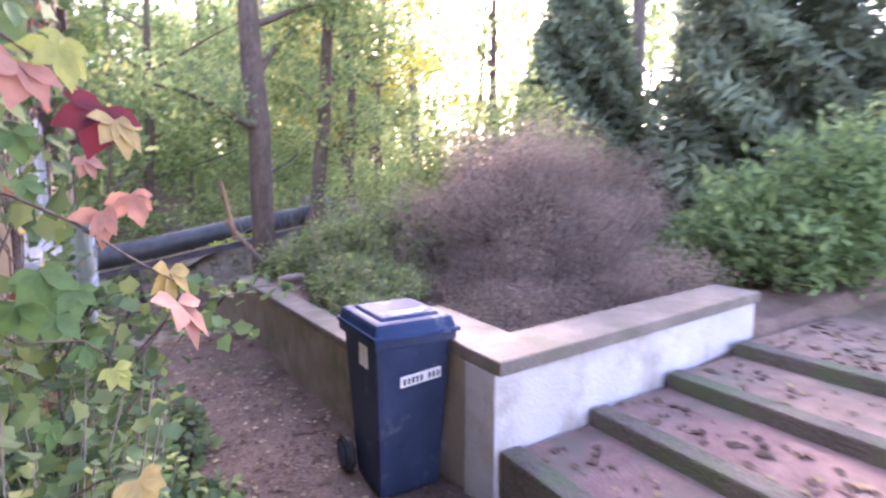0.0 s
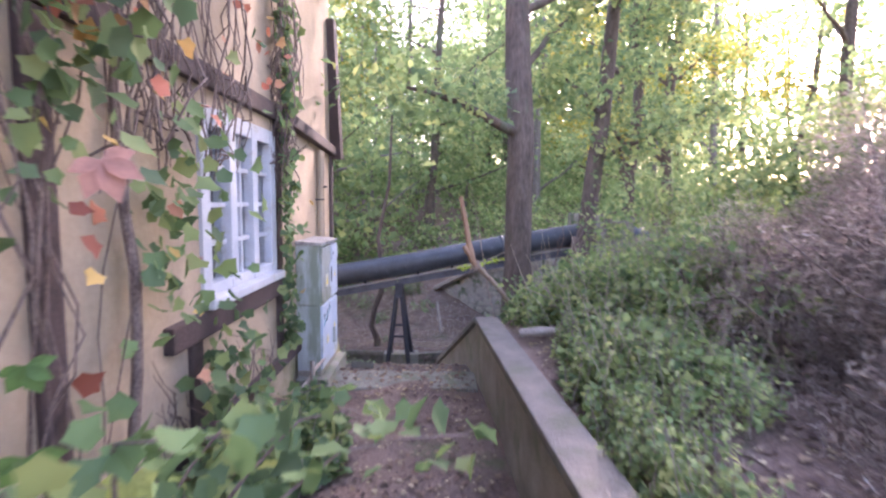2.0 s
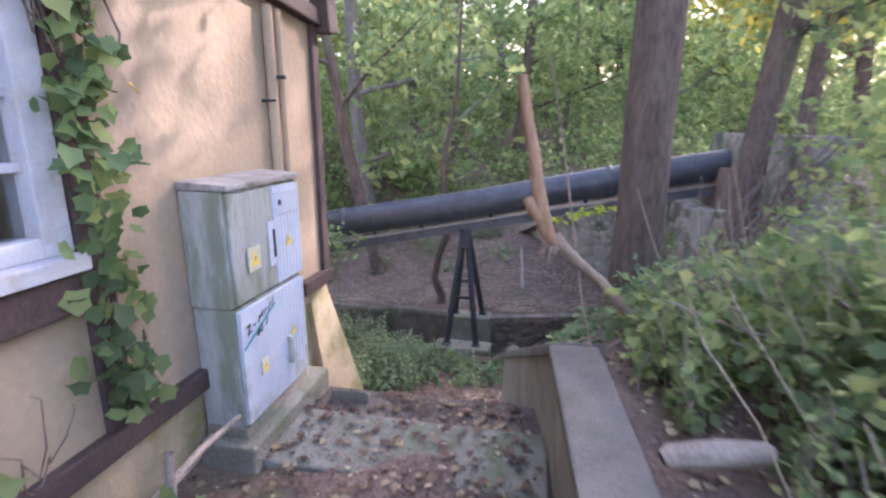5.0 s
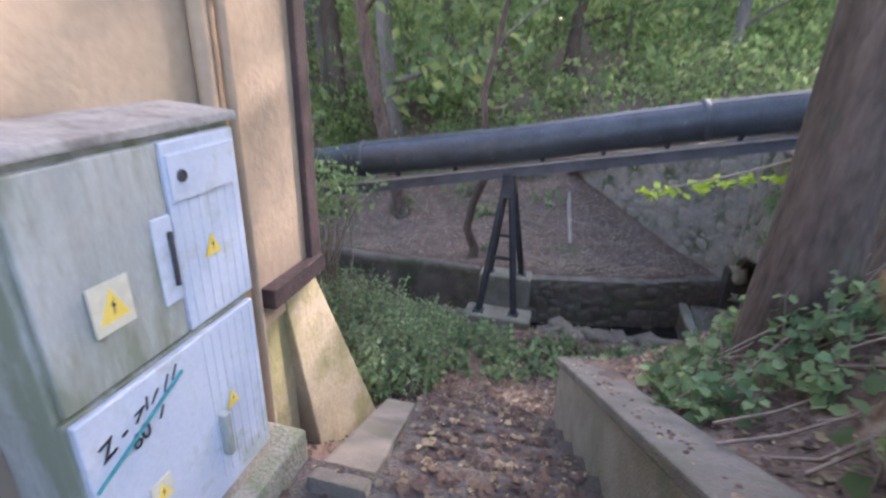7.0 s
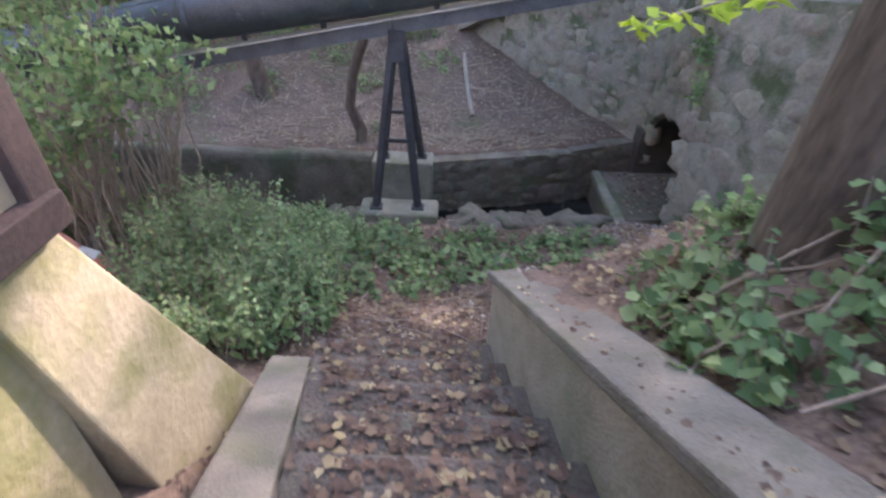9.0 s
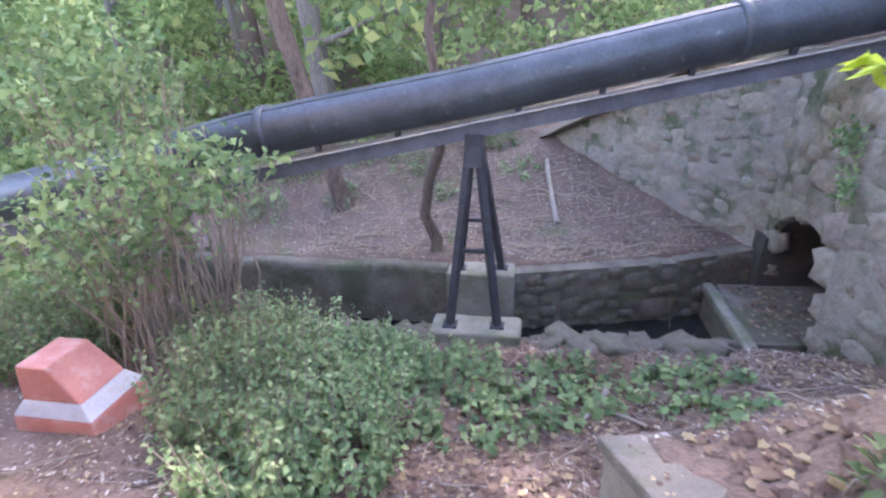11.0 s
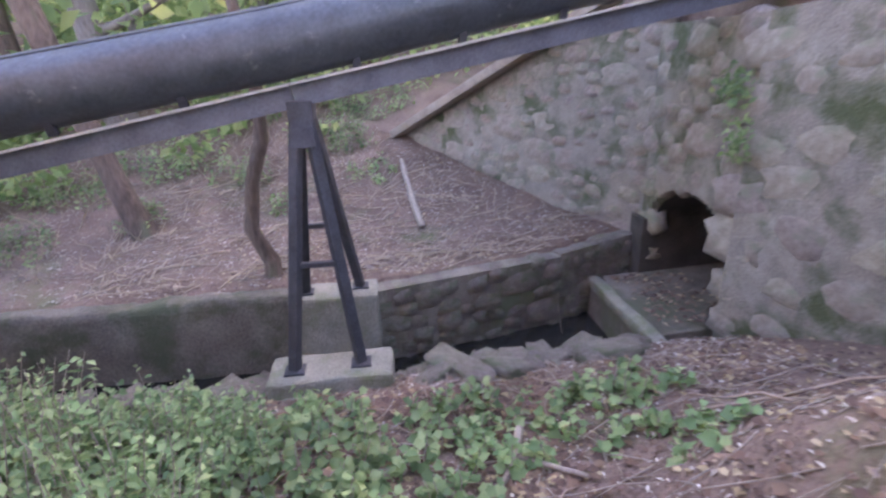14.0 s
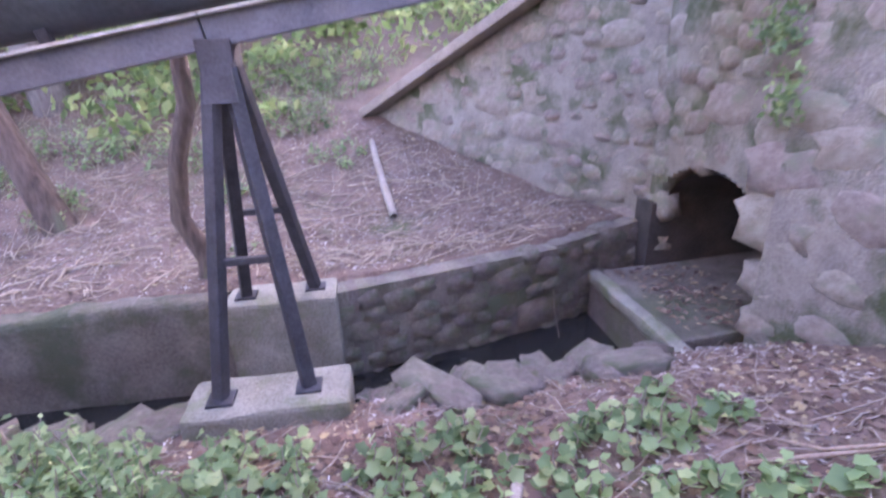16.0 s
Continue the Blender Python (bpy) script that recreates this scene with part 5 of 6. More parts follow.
conifer(9.5, 1.8, 8.0, 2.3, 22000, "dark conifer beside the steps")

# ---- creeper on the house ----
cr = empty("creeper", (HX + 0.05, 2.2, 0.3), "Virginia creeper with green and reddening leaves on the house wall", "climber")
sticks = []
for k in range(260):
    y = R.uniform(-0.6, 4.6) if k % 5 else R.uniform(5.3, 5.55)
    x = HX + R.uniform(0.02, 0.1)
    sticks.append((bent((x, y, R.uniform(0.2, 1.9) if y < 3.4 else R.uniform(1.7, 2.3)), (x + R.uniform(-0.02, 0.06), y + R.uniform(-0.22, 0.22) * (1 if k % 5 else 0.3), R.uniform(1.9, 3.8)), 7, 0.25), [R.uniform(0.0025, 0.006)] * 8))
for y in (0.75, 1.7, 2.6, 3.4):
    sticks.append((bent((HX + 0.07, y, 0.2), (HX + 0.06, y + 0.25, 3.6), 9, 0.16), [0.024, 0.023, 0.022, 0.021, 0.02, 0.018, 0.016, 0.014, 0.012, 0.01]))
for k in range(34):
    y = R.uniform(3.6, 5.1)
    sticks.append((bent((HX + 0.012, y, 0.42), (HX + 0.014, y + R.uniform(-0.4, 0.25), R.uniform(0.6, 0.95)), 6, 0.14), [0.004, 0.004, 0.0035, 0.003, 0.003, 0.002, 0.0015]))
sticks = [([Vector((max(p[0], HX + 0.004), p[1], p[2])) for p in line], r) for line, r in sticks]
tagged(rods("stem_tangle", sticks, M_VINE, cr, "hanging brown stems", 5), kind="stuff")
q = np.stack([HX + 0.08 + np.abs(NP.normal(0, 0.16, 9500)), NP.uniform(-1.0, 4.9, 9500), NP.uniform(0.25, 3.9, 9500)], -1)
keep = (np.sin(q[:, 1] * 3.1 + q[:, 2] * 1.7) + np.sin(q[:, 1] * 7.3 - q[:, 2] * 4.1) + 0.5 * NP.normal(size=9500)) > 0.62 - 0.6 * (q[:, 1] < 2.4) + 0.4 * (q[:, 1] > 3.3) + 0.85 * ((q[:, 1] > 3.9) & (q[:, 2] > 0.9) & (q[:, 2] < 2.2))
leaves("foliage", q[keep], NP.uniform(0.05, 0.115, int(keep.sum())), L_CREEP, cr, "", 0.1, 0.7, True, (1.0, -0.2, 0.2))
q = np.stack([HX + 0.06 + np.abs(NP.normal(0, 0.05, 420)), np.clip(NP.normal(5.4, 0.06, 420), 5.2, 5.55), NP.uniform(0.5, 3.6, 420)], -1)
leaves("foliage", q, NP.uniform(0.05, 0.1, 420), L_CREEP, cr, "", 0.1, 0.7, True, (1.0, -0.2, 0.2))
q = np.stack([HX + 0.1 + np.abs(NP.normal(0, 0.12, 190)), NP.uniform(-0.6, 5.42, 190), NP.uniform(0.6, 3.4, 190)], -1)
q = q[(q[:, 1] < 3.9) | (q[:, 2] > 2.2) | (q[:, 1] > 5.35)]
leaves("foliage", q, NP.uniform(0.05, 0.095, len(q)), L_AUTUMN, cr, "reddened leaves", 0.1, 0.7, True, (1.0, -0.2, 0.2))
shrub("house_herbs", "green herbs and creeper shoots along the house foot", [((-0.4, 1.9, 0.45), (0.25, 0.5, 0.3)), ((-0.42, 2.9, 0.45), (0.22, 0.5, 0.3)), ((-0.42, 3.8, 0.35), (0.2, 0.5, 0.25)), ((-0.35, 4.9, 0.15), (0.22, 0.5, 0.2)), ((-0.4, 1.0, 0.6), (0.25, 0.5, 0.35))], 2500, 0.07, L_CREEP, M_TWIG, 60, 0.8, lobes=True)

# ---- fallen leaves and twigs ----
n = 26000
lx, ly = NP.uniform(-2.5, 3.0, n), NP.uniform(-0.5, 14.5, n)
lz = rough_height(lx, ly)
for i in range(7):
    y0 = 6.3 + i * 0.285
    on = (ly > y0) & (ly < y0 + 0.285) & (lx > (-0.42 if i == 0 else -0.16 - 0.205 * (y0 - 6.44))) & (lx < wall_line(ly) - 0.02)
    lz = np.where(on, -0.02 - i * 0.17, lz)
on = (ly > 5.75) & (ly < 6.3) & (lx > -0.7) & (lx < 0.86)
lz = np.where(on, 0.013, lz)
ok = (lx > HX) | (ly > 8.1)
kx = -0.16 - 0.205 * (ly - 6.64)
ok &= ~((lx > kx - 0.25) & (lx < kx + 0.02) & (ly > 6.6) & (ly < 8.1))
ok &= ~((lx > wall_line(ly) - 0.03) & (lx < wall_line(ly) + 0.25) & (ly < 8.4)) & ~((lx > 1.3) & (ly < 2.1))
q = np.stack([lx, ly, lz + 0.012], -1)[ok]
tagged(leaves("leaf_litter", q, NP.uniform(0.12, 0.4, len(q)) ** 2 * 0.2 + 0.011, L_LITTER, None, "", 5.0, 0.7, True), "dry brown fallen leaves on the ground", "leaves", kind="stuff")
L_MAPLE = leaf_material("fallen_maple_leaves", [(0.075, 0.044, 0.034), (0.11, 0.065, 0.048), (0.145, 0.088, 0.06), (0.19, 0.12, 0.078), (0.33, 0.26, 0.14)], 0.15, 0.8)
n = 14000
mx, my = NP.uniform(-1.4, 2.6, n), NP.uniform(0.6, 10.6, n)
mx[9000:], my[9000:] = NP.uniform(-0.5, 1.0, 5000), NP.uniform(5.6, 10.4, 5000)
mz = rough_height(mx, my)
for i in range(7):
    y0 = 6.3 + i * 0.285
    mz = np.where((my > y0) & (my < y0 + 0.285) & (mx > (-0.42 if i == 0 else -0.16 - 0.205 * (y0 - 6.44))) & (mx < wall_line(my) - 0.02), -0.02 - i * 0.17, mz)
mz = np.where((my > 5.75) & (my < 6.3) & (mx > -0.7) & (mx < 0.86), 0.013, mz)
kx = -0.16 - 0.205 * (my - 6.64)
ok = ((mx > HX + 0.1) | (my > 8.1)) & ~((mx > kx - 0.3) & (mx < kx + 0.08) & (my > 6.4) & (my < 8.2)) & ~((mx > wall_line(my) - 0.06) & (mx < wall_line(my) + 0.28) & (my < 8.5)) & ~((mx > 1.2) & (my < 2.2))
ok &= NP.uniform(size=n) < np.where(my < 5.8, 0.35, np.where(my < 6.3, 0.2, 0.8))
q = np.stack([mx, my, mz + 0.016], -1)[ok]
tagged(leaves("fallen_leaves", q, NP.uniform(0.2, 1, len(q)) ** 2 * 0.045 + 0.018, L_MAPLE, None, "", 3.5, 0.8, True), "yellow and brown maple leaves fallen on path and stairs", "leaves", kind="stuff")
n = 34000
cx, cy = NP.uniform(-4.0, 2.6, n), NP.uniform(8.3, 16.0, n)
ok = ((cy > 10.4) | (NP.uniform(size=n) < 0.45)) & ~((cy > 10.9) & (cy < back_edge(cx) + 0.25)) & (wing_side(cx, cy) < -0.02) & ~((cx > -0.66) & (cx < 0.26) & (cy > 10.4) & (cy < 11.85))
cx, cy = cx[ok], cy[ok]
L_CHIP = leaf_material("dry_chips", [(0.14, 0.1, 0.085), (0.27, 0.22, 0.19), (0.4, 0.35, 0.3), (0.52, 0.48, 0.42)], 0.05, 0.85)
tagged(leaves("dry_chips", np.stack([cx, cy, rough_height(cx, cy) + 0.008], -1), NP.uniform(0.012, 0.05, len(cx)), L_CHIP, None, "", 3.5, 0.4), "pale dry leaf chips and straw on the banks", "leaves", kind="stuff")
sticks = []
for k in range(1100):
    x, y = R.uniform(-2.5, 2.4), R.uniform(8.4, 14.5)
    if 10.9 < y < 12:
        continue
    a, ln = R.uniform(0, 6.28), R.uniform(0.1, 0.5)
    x2, y2 = x + math.cos(a) * ln, y + math.sin(a) * ln
    sticks.append((bent((x, y, on_ground(x, y) + 0.012), (x2, y2, on_ground(x2, y2) + R.uniform(0.01, 0.06)), 3, 0.05), [0.004, 0.004, 0.003, 0.002]))
tagged(rods("twigs", sticks, M_TWIG, None, "", 4), "thin dry twigs lying on the bank", "twigs", kind="stuff")

# ---- dead branches on the bank ----
db = empty("dead_branch", (1.2, 7.2, 0.25), "bare tangled dead branches lying on the bank", "branch")
for k in range(34):
    x, y = R.uniform(0.95, 1.7), R.uniform(6.5, 7.7)
    a = R.uniform(-0.9, 0.6)
    ln = R.uniform(0.4, 1.0)
    z = on_ground(x, y) + 0.05
    rod("branch", bent((x, y, z), (x + math.cos(a) * ln, y + math.sin(a) * ln, max(z, on_ground(x + math.cos(a) * ln, y + math.sin(a) * ln)) + R.uniform(0.05, 0.35)), 5, 0.1), [0.0065, 0.006, 0.0055, 0.0045, 0.0035, 0.002], M_BRANCH, db, "", 6)
db2 = empty("dead_branch", (0.75, 9.2, -1.4), "forked pale dead branch on the leaf-strewn slope", "branch")
for p, q in (((0.45, 9.4, -1.42), (0.75, 8.9, -1.2)), ((0.6, 9.15, -1.33), (0.9, 9.3, -1.25)), ((1.5, 9.6, -1.25), (2.2, 9.0, -0.75)), ((1.4, 9.2, -1.1), (2.3, 9.25, -0.85)), ((1.7, 9.1, -0.95), (1.6, 9.7, -1.2))):
    rod("branch", bent((p[0], p[1], on_ground(p[0], p[1]) + 0.02), (q[0], q[1], on_ground(q[0], q[1]) + 0.05), 5, 0.1), [0.009, 0.0085, 0.0075, 0.006, 0.0045, 0.002], M_BRANCH, db2, "", 6)

# lime-green sprig above the stairs
sg = empty("lime_sprig", (1.35, 7.95, 0.9), "lime-green leafy sprig hanging from the bank tree", "branch")
rod("twig", [(1.45, 7.75, 1.1), (1.2, 7.9, 0.95), (0.95, 7.95, 0.85), (0.78, 7.96, 0.8)], [0.01, 0.007, 0.005, 0.003], M_TWIG, sg, "", 5)
leaves("foliage", np.concatenate([blob((0.8 + k * 0.11, 7.96 - k * 0.01, 0.79 + k * 0.03), (0.08, 0.07, 0.03), 10, 0.1) for k in range(7)]), NP.uniform(0.05, 0.09, 70), L_LIME, sg, "", 1.2)

# ---- red and white barrier block ----
RX, RY, RZ = -2.62, 9.02, on_ground(-2.62, 9.02) - 0.09
rb = empty("barrier_block", (RX, RY, RZ), "faded red and white plastic barrier block among the nettles", "barrier")
part("foot", hull8(ring4(RX - 0.3, RX + 0.3, RY - 0.25, RY + 0.25, RZ - 0.02), ring4(RX - 0.28, RX + 0.28, RY - 0.23, RY + 0.23, RZ + 0.24), 0.02), M_RED, rb)
part("band", hull8(ring4(RX - 0.28, RX + 0.28, RY - 0.23, RY + 0.23, RZ + 0.24), ring4(RX - 0.22, RX + 0.2, RY - 0.18, RY + 0.18, RZ + 0.33), 0.012), M_WHITE, rb, "white band")
part("top", hull8(ring4(RX - 0.22, RX + 0.2, RY - 0.18, RY + 0.18, RZ + 0.33), ring4(RX - 0.2, RX + 0.02, RY - 0.16, RY + 0.16, RZ + 0.57), 0.015), M_RED, rb)

# ---- creeper shoots hanging out over the path ----
def leaflet(s):
    """One pointed leaflet, folded along its rib."""
    bm = bmesh.new()
    v = [bm.verts.new(p) for p in ((0, 0, 0), (-0.24 * s, 0.3 * s, 0.05 * s), (-0.27 * s, 0.58 * s, 0.05 * s), (0, s, -0.08 * s), (0.27 * s, 0.58 * s, 0.05 * s), (0.24 * s, 0.3 * s, 0.05 * s), (0, 0.5 * s, 0))]
    for a, c in ((0, 1), (1, 2), (2, 3), (3, 4), (4, 5), (5, 0)):
        bm.faces.new((v[a], v[c], v[6]))
    me = bpy.data.meshes.new("leaflet")
    bm.to_mesh(me)
    bm.free()
    me.shade_smooth()
    return me


TINTS = {}
for key, cols in (("pink", [(0.46, 0.2, 0.15), (0.52, 0.3, 0.2)]), ("red", [(0.14, 0.018, 0.035), (0.2, 0.035, 0.05)]), ("gold", [(0.46, 0.33, 0.11), (0.5, 0.4, 0.17)]), ("green", [(0.1, 0.2, 0.06), (0.16, 0.28, 0.08)]), ("lime", [(0.36, 0.4, 0.1), (0.46, 0.46, 0.12)])):
    me = leaflet(1.0)
    me.materials.append(leaf_material("creeper_" + key, cols, 0.4, 0.6))
    TINTS[key] = me

cs = empty("creeper_shoot", (-0.45, 1.5, 0.6), "creeper shoots with pink, gold and green five-fingered leaves", "climber")
rng = random.Random(17)


def five(place, size, tint, count=5):
    """A five-fingered leaf that hangs from its stalk, turned to the path."""
    face = Euler((radians(rng.uniform(50, 95)), radians(rng.uniform(-25, 25)), radians(rng.uniform(10, 60)))).to_matrix().to_4x4()
    for k in range(count):
        a = radians(180 + (k - (count - 1) / 2) * 42 + rng.uniform(-8, 8))
        ob = new("leaf", TINTS[tint])
        ob.parent = cs
        s = size * (1.0 - 0.13 * abs(k - (count - 1) / 2)) * rng.uniform(0.9, 1.1)
        ob.matrix_basis = Matrix.Translation(Vector(place) - cs.location) @ face @ Matrix.Rotation(a, 4, "Z") @ Matrix.Rotation(radians(rng.uniform(-18, 18)), 4, "X") @ Matrix.Scale(s, 4)


for p, s, tint in (((0.04, 1.4, 1.4), 0.1, "gold"), ((0.05, 1.29, 1.34), 0.12, "pink"), ((-0.07, 1.42, 1.79), 0.12, "red"), ((-0.05, 1.4, 1.76), 0.1, "gold"), ((-0.03, 1.44, 1.59), 0.08, "pink"), ((-0.09, 1.38, 1.55), 0.09, "pink"), ((-0.11, 1.7, 1.08), 0.08, "lime"), ((-0.2, 1.3, 1.85), 0.11, "pink"), ((-0.14, 1.35, 1.9), 0.1, "lime"), ((-0.1, 1.25, 0.85), 0.09, "lime"), ((-0.05, 1.2, 0.98), 0.09, "gold")):
    five(p, s, tint)
for k in range(34):
    y = rng.uniform(1.3, 3.0)
    five((rng.uniform(-0.5, -0.12) - 0.06 * (y - 1.3), y, rng.uniform(0.55, 2.3)), rng.uniform(0.07, 0.11), rng.choice(("green", "green", "green", "lime", "green", "pink")))
for p, q in (((-0.6, 1.6, 2.3), (-0.05, 1.42, 1.75)), ((-0.5, 1.6, 1.75), (0.05, 1.35, 1.38)), ((-0.6, 1.8, 1.4), (-0.1, 1.7, 1.1)), ((-0.55, 1.5, 0.6), (-0.05, 1.2, 1.0))):
    rod("shoot", bent(p, q, 6, 0.12), [0.006, 0.005, 0.005, 0.004, 0.004, 0.003, 0.002], M_VINE, cs, "", 5)

# ferny plant on the head wall
wp = empty("wall_plant", (2.52, 10.95, 0.0), "green plant rooted in the culvert head wall", "plant")
leaves("foliage", np.concatenate([blob((2.5, 10.95, 0.05), (0.09, 0.17, 0.14), 130, 0.1), blob((2.5, 10.85, -0.25), (0.07, 0.13, 0.2), 90, 0.1)]), NP.uniform(0.04, 0.07, 220), L_HERB, wp, "", 0.5, 0.5, False, (-0.8, -0.3, 0))
rods_w = [(bent((2.62, 10.9 + 0.05 * k, -0.1), (2.45, 10.8 + 0.08 * k, 0.1 - 0.06 * k), 3, 0.04), [0.004, 0.003, 0.002, 0.002]) for k in range(6)]
tagged(rods("stem_tangle", rods_w, M_TWIG, wp, "", 4), kind="stuff")

# straw tufts behind the stream
tufts = []
for k in range(1100):
    x, y = R.uniform(-6.0, 0.2), R.uniform(12.2, 17.0)
    if wing_side(x, y) > -0.2 or (x > -2.2 and y < 14.0 and R.random() < 0.8):
        continue
    z = on_ground(x, y)
    a, ln = R.uniform(0, 6.28), R.uniform(0.15, 0.45)
    tufts.append((bent((x, y, z - 0.01), (x + math.cos(a) * ln * 0.6, y + math.sin(a) * ln * 0.6, z + ln * R.uniform(0.2, 0.8)), 3, 0.05), [0.004, 0.004, 0.003, 0.002]))
M_STRAW = material("dry_straw", (0.3, 0.23, 0.16), (0.46, 0.38, 0.28), 14, 0.9, 0.0, 60)
tagged(rods("straw", tufts, M_STRAW, None, "", 3), "dry straw-coloured grass stalks on the far bank", "grass", kind="stuff")

# leaning stick and fallen branch at the house foot
tagged(rod("leaning_stick", [(-0.42, 5.28, on_ground(-0.42, 5.28) - 0.02), (-0.43, 5.3, 0.2), (-0.44, 5.33, 0.42)], [0.022, 0.02, 0.018], M_TWIG, None, "", 8, 0.2), "pale peeled stick standing at the house foot", "stick")
tagged(rod("fallen_branch", bent((-0.5, 4.7, on_ground(-0.5, 4.7) + 0.03), (-0.45, 5.75, 0.3), 5, 0.05), [0.022, 0.022, 0.02, 0.018, 0.016, 0.012], M_TWIG, None, "", 8, 0.2), "bare branch lying along the house foot", "branch")

# debris on the culvert apron
n = 260
dx, dy = NP.uniform(2.3, 3.0, n), NP.uniform(11.05, 12.0, n)
tagged(leaves("apron_leaves", np.stack([dx, dy, np.full(n, -1.735)], -1), NP.uniform(0.03, 0.08, n), L_LITTER, None, "", 3.0, 0.6), "wet brown leaves on the culvert apron", "leaves", kind="stuff")

# pale straw and stalks matted on the bank before the wing wall
mat = []
for k in range(620):
    x = R.uniform(-2.4, 2.0)
    y = R.uniform(11.95, 14.0) if k % 3 else R.uniform(11.85, 12.3)
    a, ln = R.gauss(0.1, 1.1), R.uniform(0.08, 0.5)
    x2, y2 = x + math.cos(a) * ln, y + math.sin(a) * ln * 0.6
    if wing_side(x, y) > -0.1 or wing_side(x2, y2) > -0.1 or y < back_edge(x) + 0.2 or y2 < back_edge(x2) + 0.2:
        continue
    q = R.choice((0.002, 0.003, 0.0045, 0.007))
    mat.append((bent((x, y, on_ground(x, y) + 0.012), (x2, y2, on_ground(x2, y2) + R.uniform(0.01, 0.05)), 3, 0.04), [q * w for w in (0.8, 1, 0.9, 0.5)]))
tagged(rods("matted_straw", mat, M_STRAW, None, "", 4), "pale matted straw and dead stalks on the far bank", "straw", kind="stuff")

# leaves caught on the sloping coping
n = 150
f = NP.uniform(0, 1, n)
cx, cy, cz = 0.87 - 0.37 * f + NP.uniform(0.03, 0.22, n), 6.12 + 2.28 * f, 0.6 - 1.15 * f + 0.008
tagged(leaves("coping_leaves", np.stack([cx, cy, cz], -1), NP.uniform(0.01, 0.03, n), L_LITTER, None, "", 4.0, 0.7, True), "brown fallen leaves caught on the stair wall", "leaves", kind="stuff")

# pale forked root on the slope
fr = empty("forked_branch", (0.65, 9.5, on_ground(0.65, 9.5)), "pale forked dead branch lying below the stairs", "branch")
for pts, r in ((((0.78, 9.8), (0.72, 9.65), (0.66, 9.5), (0.55, 9.35)), 0.024), (((0.7, 9.6), (0.82, 9.48), (0.95, 9.36)), 0.016), (((0.7, 9.62), (0.58, 9.68), (0.48, 9.72)), 0.013)):
    rod("branch", [(x, y, on_ground(x, y) + 0.035) for x, y in pts], [r * (1 - 0.55 * i / len(pts)) for i in range(len(pts))], M_TWIG, fr, "", 7, 0.2)

herb_patch("tufts", "scattered green weeds on the far bank", [(-2.3, 13.2, 0.3, 0.25, 0.3), (-1.5, 14.0, 0.4, 0.3, 0.35), (-3.4, 12.7, 0.4, 0.4, 0.4), (-0.6, 12.25, 0.12, 0.1, 0.16), (0.1, 13.9, 0.3, 0.25, 0.2), (-4.4, 13.3, 0.5, 0.5, 0.5), (-3.2, 13.7, 0.5, 0.3, 0.35), (-2.5, 14.2, 0.6, 0.3, 0.4), (-0.9, 13.3, 0.25, 0.15, 0.2), (-0.4, 14.7, 0.6, 0.4, 0.3), (-1.2, 15.6, 1.0, 0.5, 0.4), (0.2, 15.8, 0.8, 0.5, 0.35)], 520, 0.06, L_HERB, pairs=5)

# dry stalks standing among the brambles
st2 = []
for k in range(130):
    x, y = R.uniform(1.4, 3.0), R.uniform(3.9, 6.6)
    z, h = on_ground(x, y), R.uniform(0.4, 0.85)
    st2.append((bent((x, y, z - 0.01), (x + R.uniform(-0.45, 0.35), y + R.uniform(-0.4, 0.4), z + h), 4, 0.1), [0.0025, 0.0025, 0.002, 0.002, 0.0015]))
tagged(rods("dry_stalks", st2, M_STRAW, None, "", 4), "thin dry stalks standing among the brambles", "grass", kind="stuff")

# bare branching shrub beside the bank tree
bsh = empty("bare_shrub", (1.95, 7.5, on_ground(1.95, 7.5)), "bare brown branching shrub beside the bank tree", "shrub")
for k in range(13):
    a = R.uniform(-0.7, 0.9)
    p = (1.9 + R.uniform(-0.1, 0.1), 7.5 + R.uniform(-0.1, 0.1), on_ground(1.9, 7.5) - 0.02)
    q = (p[0] + R.uniform(0.2, 1.1), p[1] + a * 0.6, p[2] + R.uniform(0.8, 1.5))
    line = bent(p, q, 6, 0.14)
    rod("branch", line, [0.013, 0.012, 0.01, 0.008, 0.006, 0.004, 0.002], M_VINE, bsh, "", 6, 0.2)
    for j in (3, 4):
        b = Vector(line[j])
        rod("twig", bent(b, b + Vector((R.uniform(-0.2, 0.4), R.uniform(-0.2, 0.2), R.uniform(0.1, 0.4))), 3, 0.1), [0.006, 0.005, 0.003, 0.0015], M_VINE, bsh, "", 5)

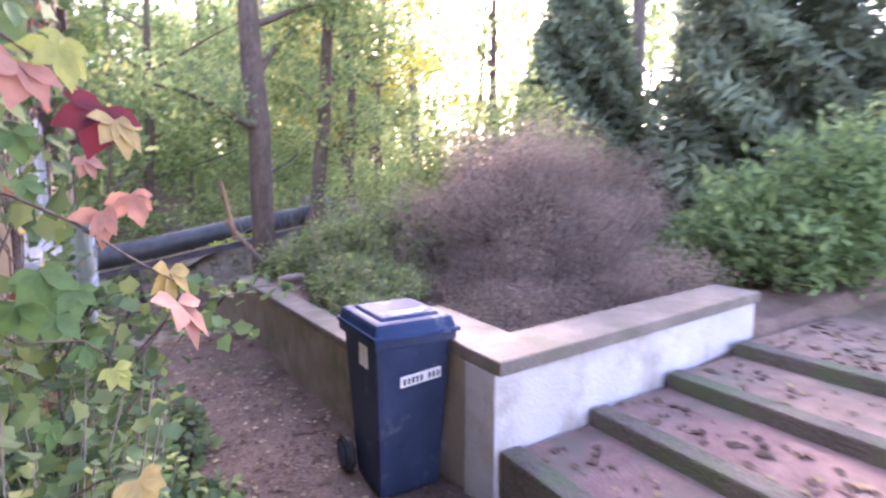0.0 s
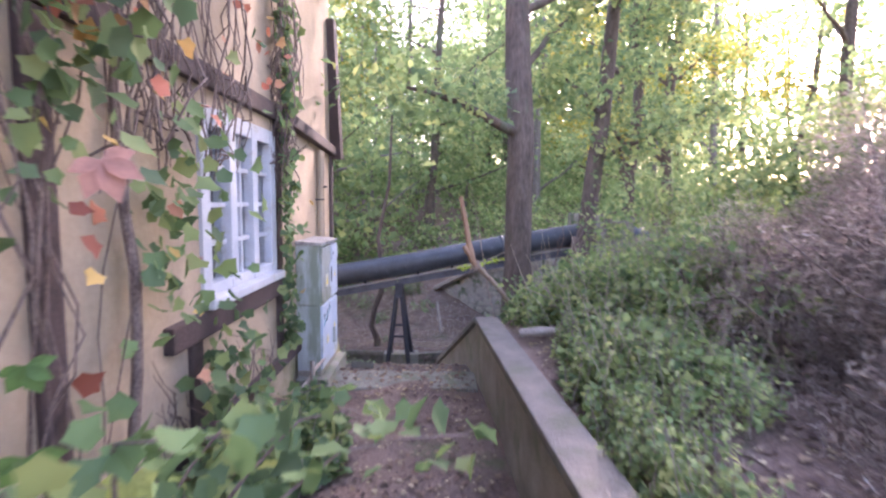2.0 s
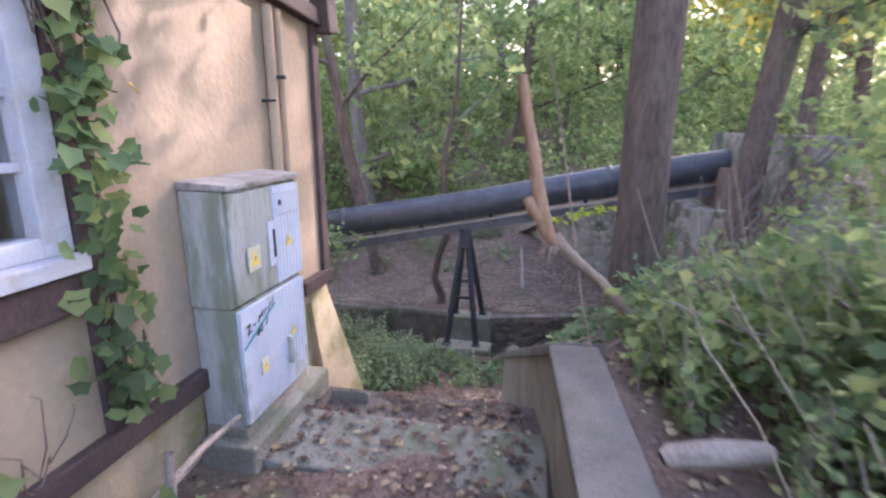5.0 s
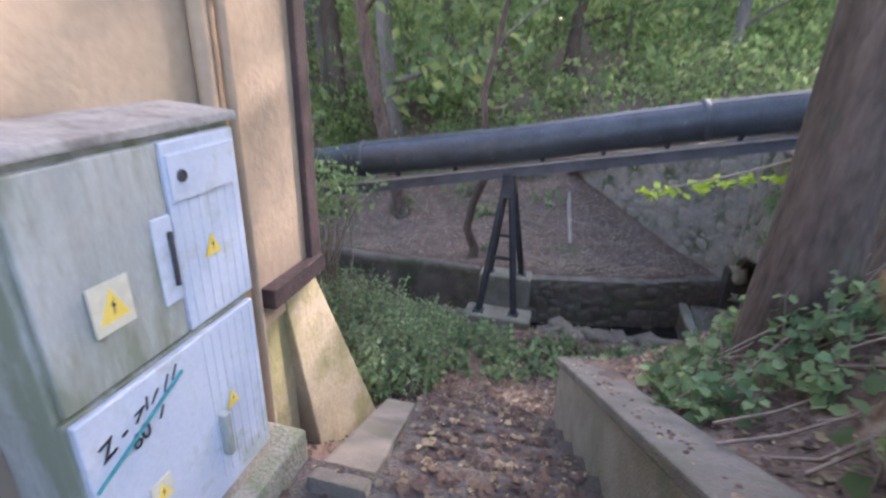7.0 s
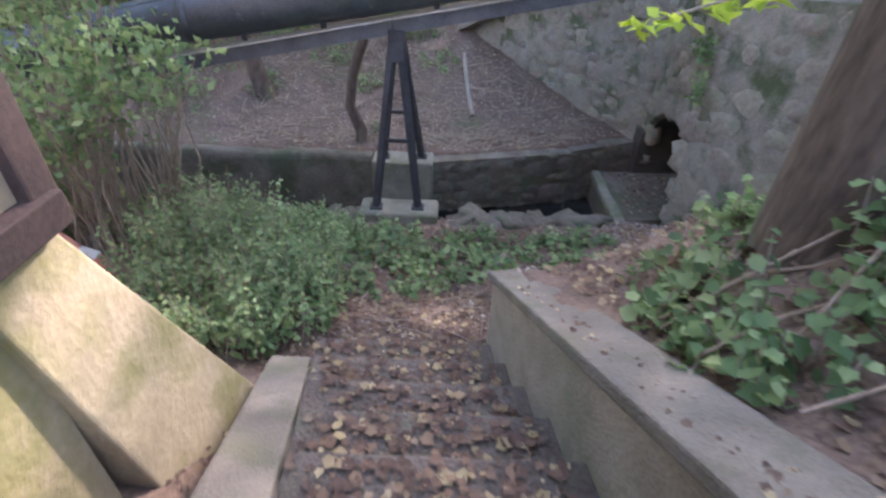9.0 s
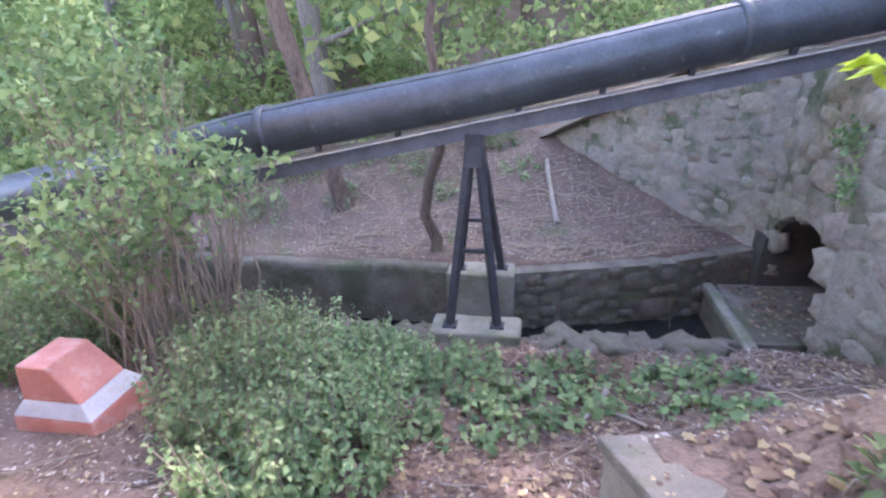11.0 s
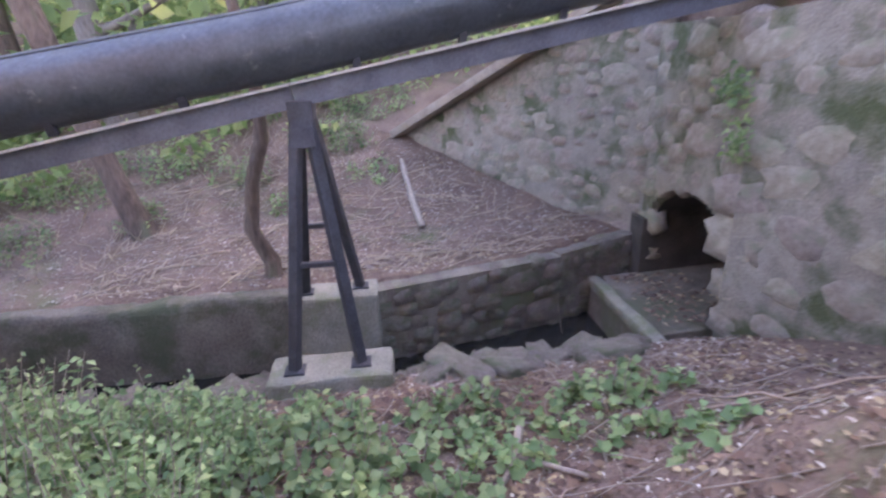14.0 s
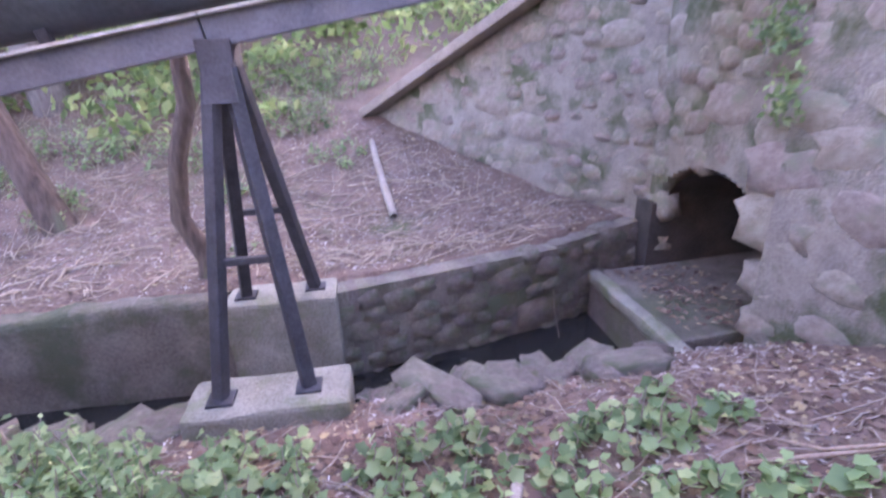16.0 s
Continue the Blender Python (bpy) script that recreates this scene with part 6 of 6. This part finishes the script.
# leaves blown onto the garden steps
n = 1500
gx2, gy2 = NP.uniform(1.45, 4.4, n), NP.uniform(-1.4, 1.66, n)
gz2 = np.where(gx2 < 1.88, 0.408, np.where(gx2 < 2.5, 0.478, np.where(gx2 < 3.17, 0.548, 0.618)))
edge = np.minimum(np.abs(gx2 - 1.88), np.minimum(np.abs(gx2 - 2.5), np.abs(gx2 - 3.17)))
ok = edge > 0.15
tagged(leaves("step_leaves", np.stack([gx2, gy2, gz2 + 0.008], -1)[ok], NP.uniform(0.015, 0.06, int(ok.sum())), L_MAPLE, None, "", 4.0, 0.7, True), "dry leaves blown onto the brick steps", "leaves", kind="stuff")

# leafy elder spray reaching over the path
es = empty("elder_spray", (-0.45, 2.55, on_ground(-0.45, 2.55)), "leafy blue-green elder spray reaching over the path", "branch")
rng = random.Random(29)
spray = []
for tip in ((0.62, 2.78, 1.08), (0.4, 2.95, 1.02), (0.2, 2.6, 1.15), (0.3, 2.45, 0.95), (0.05, 3.0, 0.9), (-0.1, 2.3, 1.2)):
    line = bent((-0.45, 2.55, on_ground(-0.45, 2.55)), tip, 7, 0.16, rng)
    for k in range(8):
        line[k] = line[k] + Vector((0, 0, 0.35 * math.sin(math.pi * k / 7)))
    rod("branch", line, [0.009, 0.008, 0.007, 0.006, 0.005, 0.004, 0.003, 0.002], M_VINE, es, "", 6)
    for k in range(3, 8):
        for side in range(6):
            spray.append(line[k] + Vector((rng.uniform(-0.09, 0.09), rng.uniform(-0.09, 0.09), rng.uniform(-0.05, 0.04))))
leaves("foliage", [tuple(p) for p in spray], NP.uniform(0.05, 0.1, len(spray)), L_CREEP, es, "", 1.0, 0.6, True)
herb_patch("shoots", "tall green creeper shoots beside the path", [(-0.32, 2.9, 0.2, 0.4, 0.95), (-0.3, 2.2, 0.16, 0.3, 1.0)], 60, 0.075, L_CREEP, lobes=True, pairs=6)
herb_patch("edge_herbs", "low green herbs spilling over the bed wall coping", [(1.42, 4.2, 0.16, 0.7, 0.32), (1.42, 3.4, 0.14, 0.5, 0.25), (1.48, 4.85, 0.12, 0.25, 0.25), (1.3, 5.75, 0.14, 0.25, 0.3)], 150, 0.05, L_BRAMBLE, lobes=True, pairs=6)
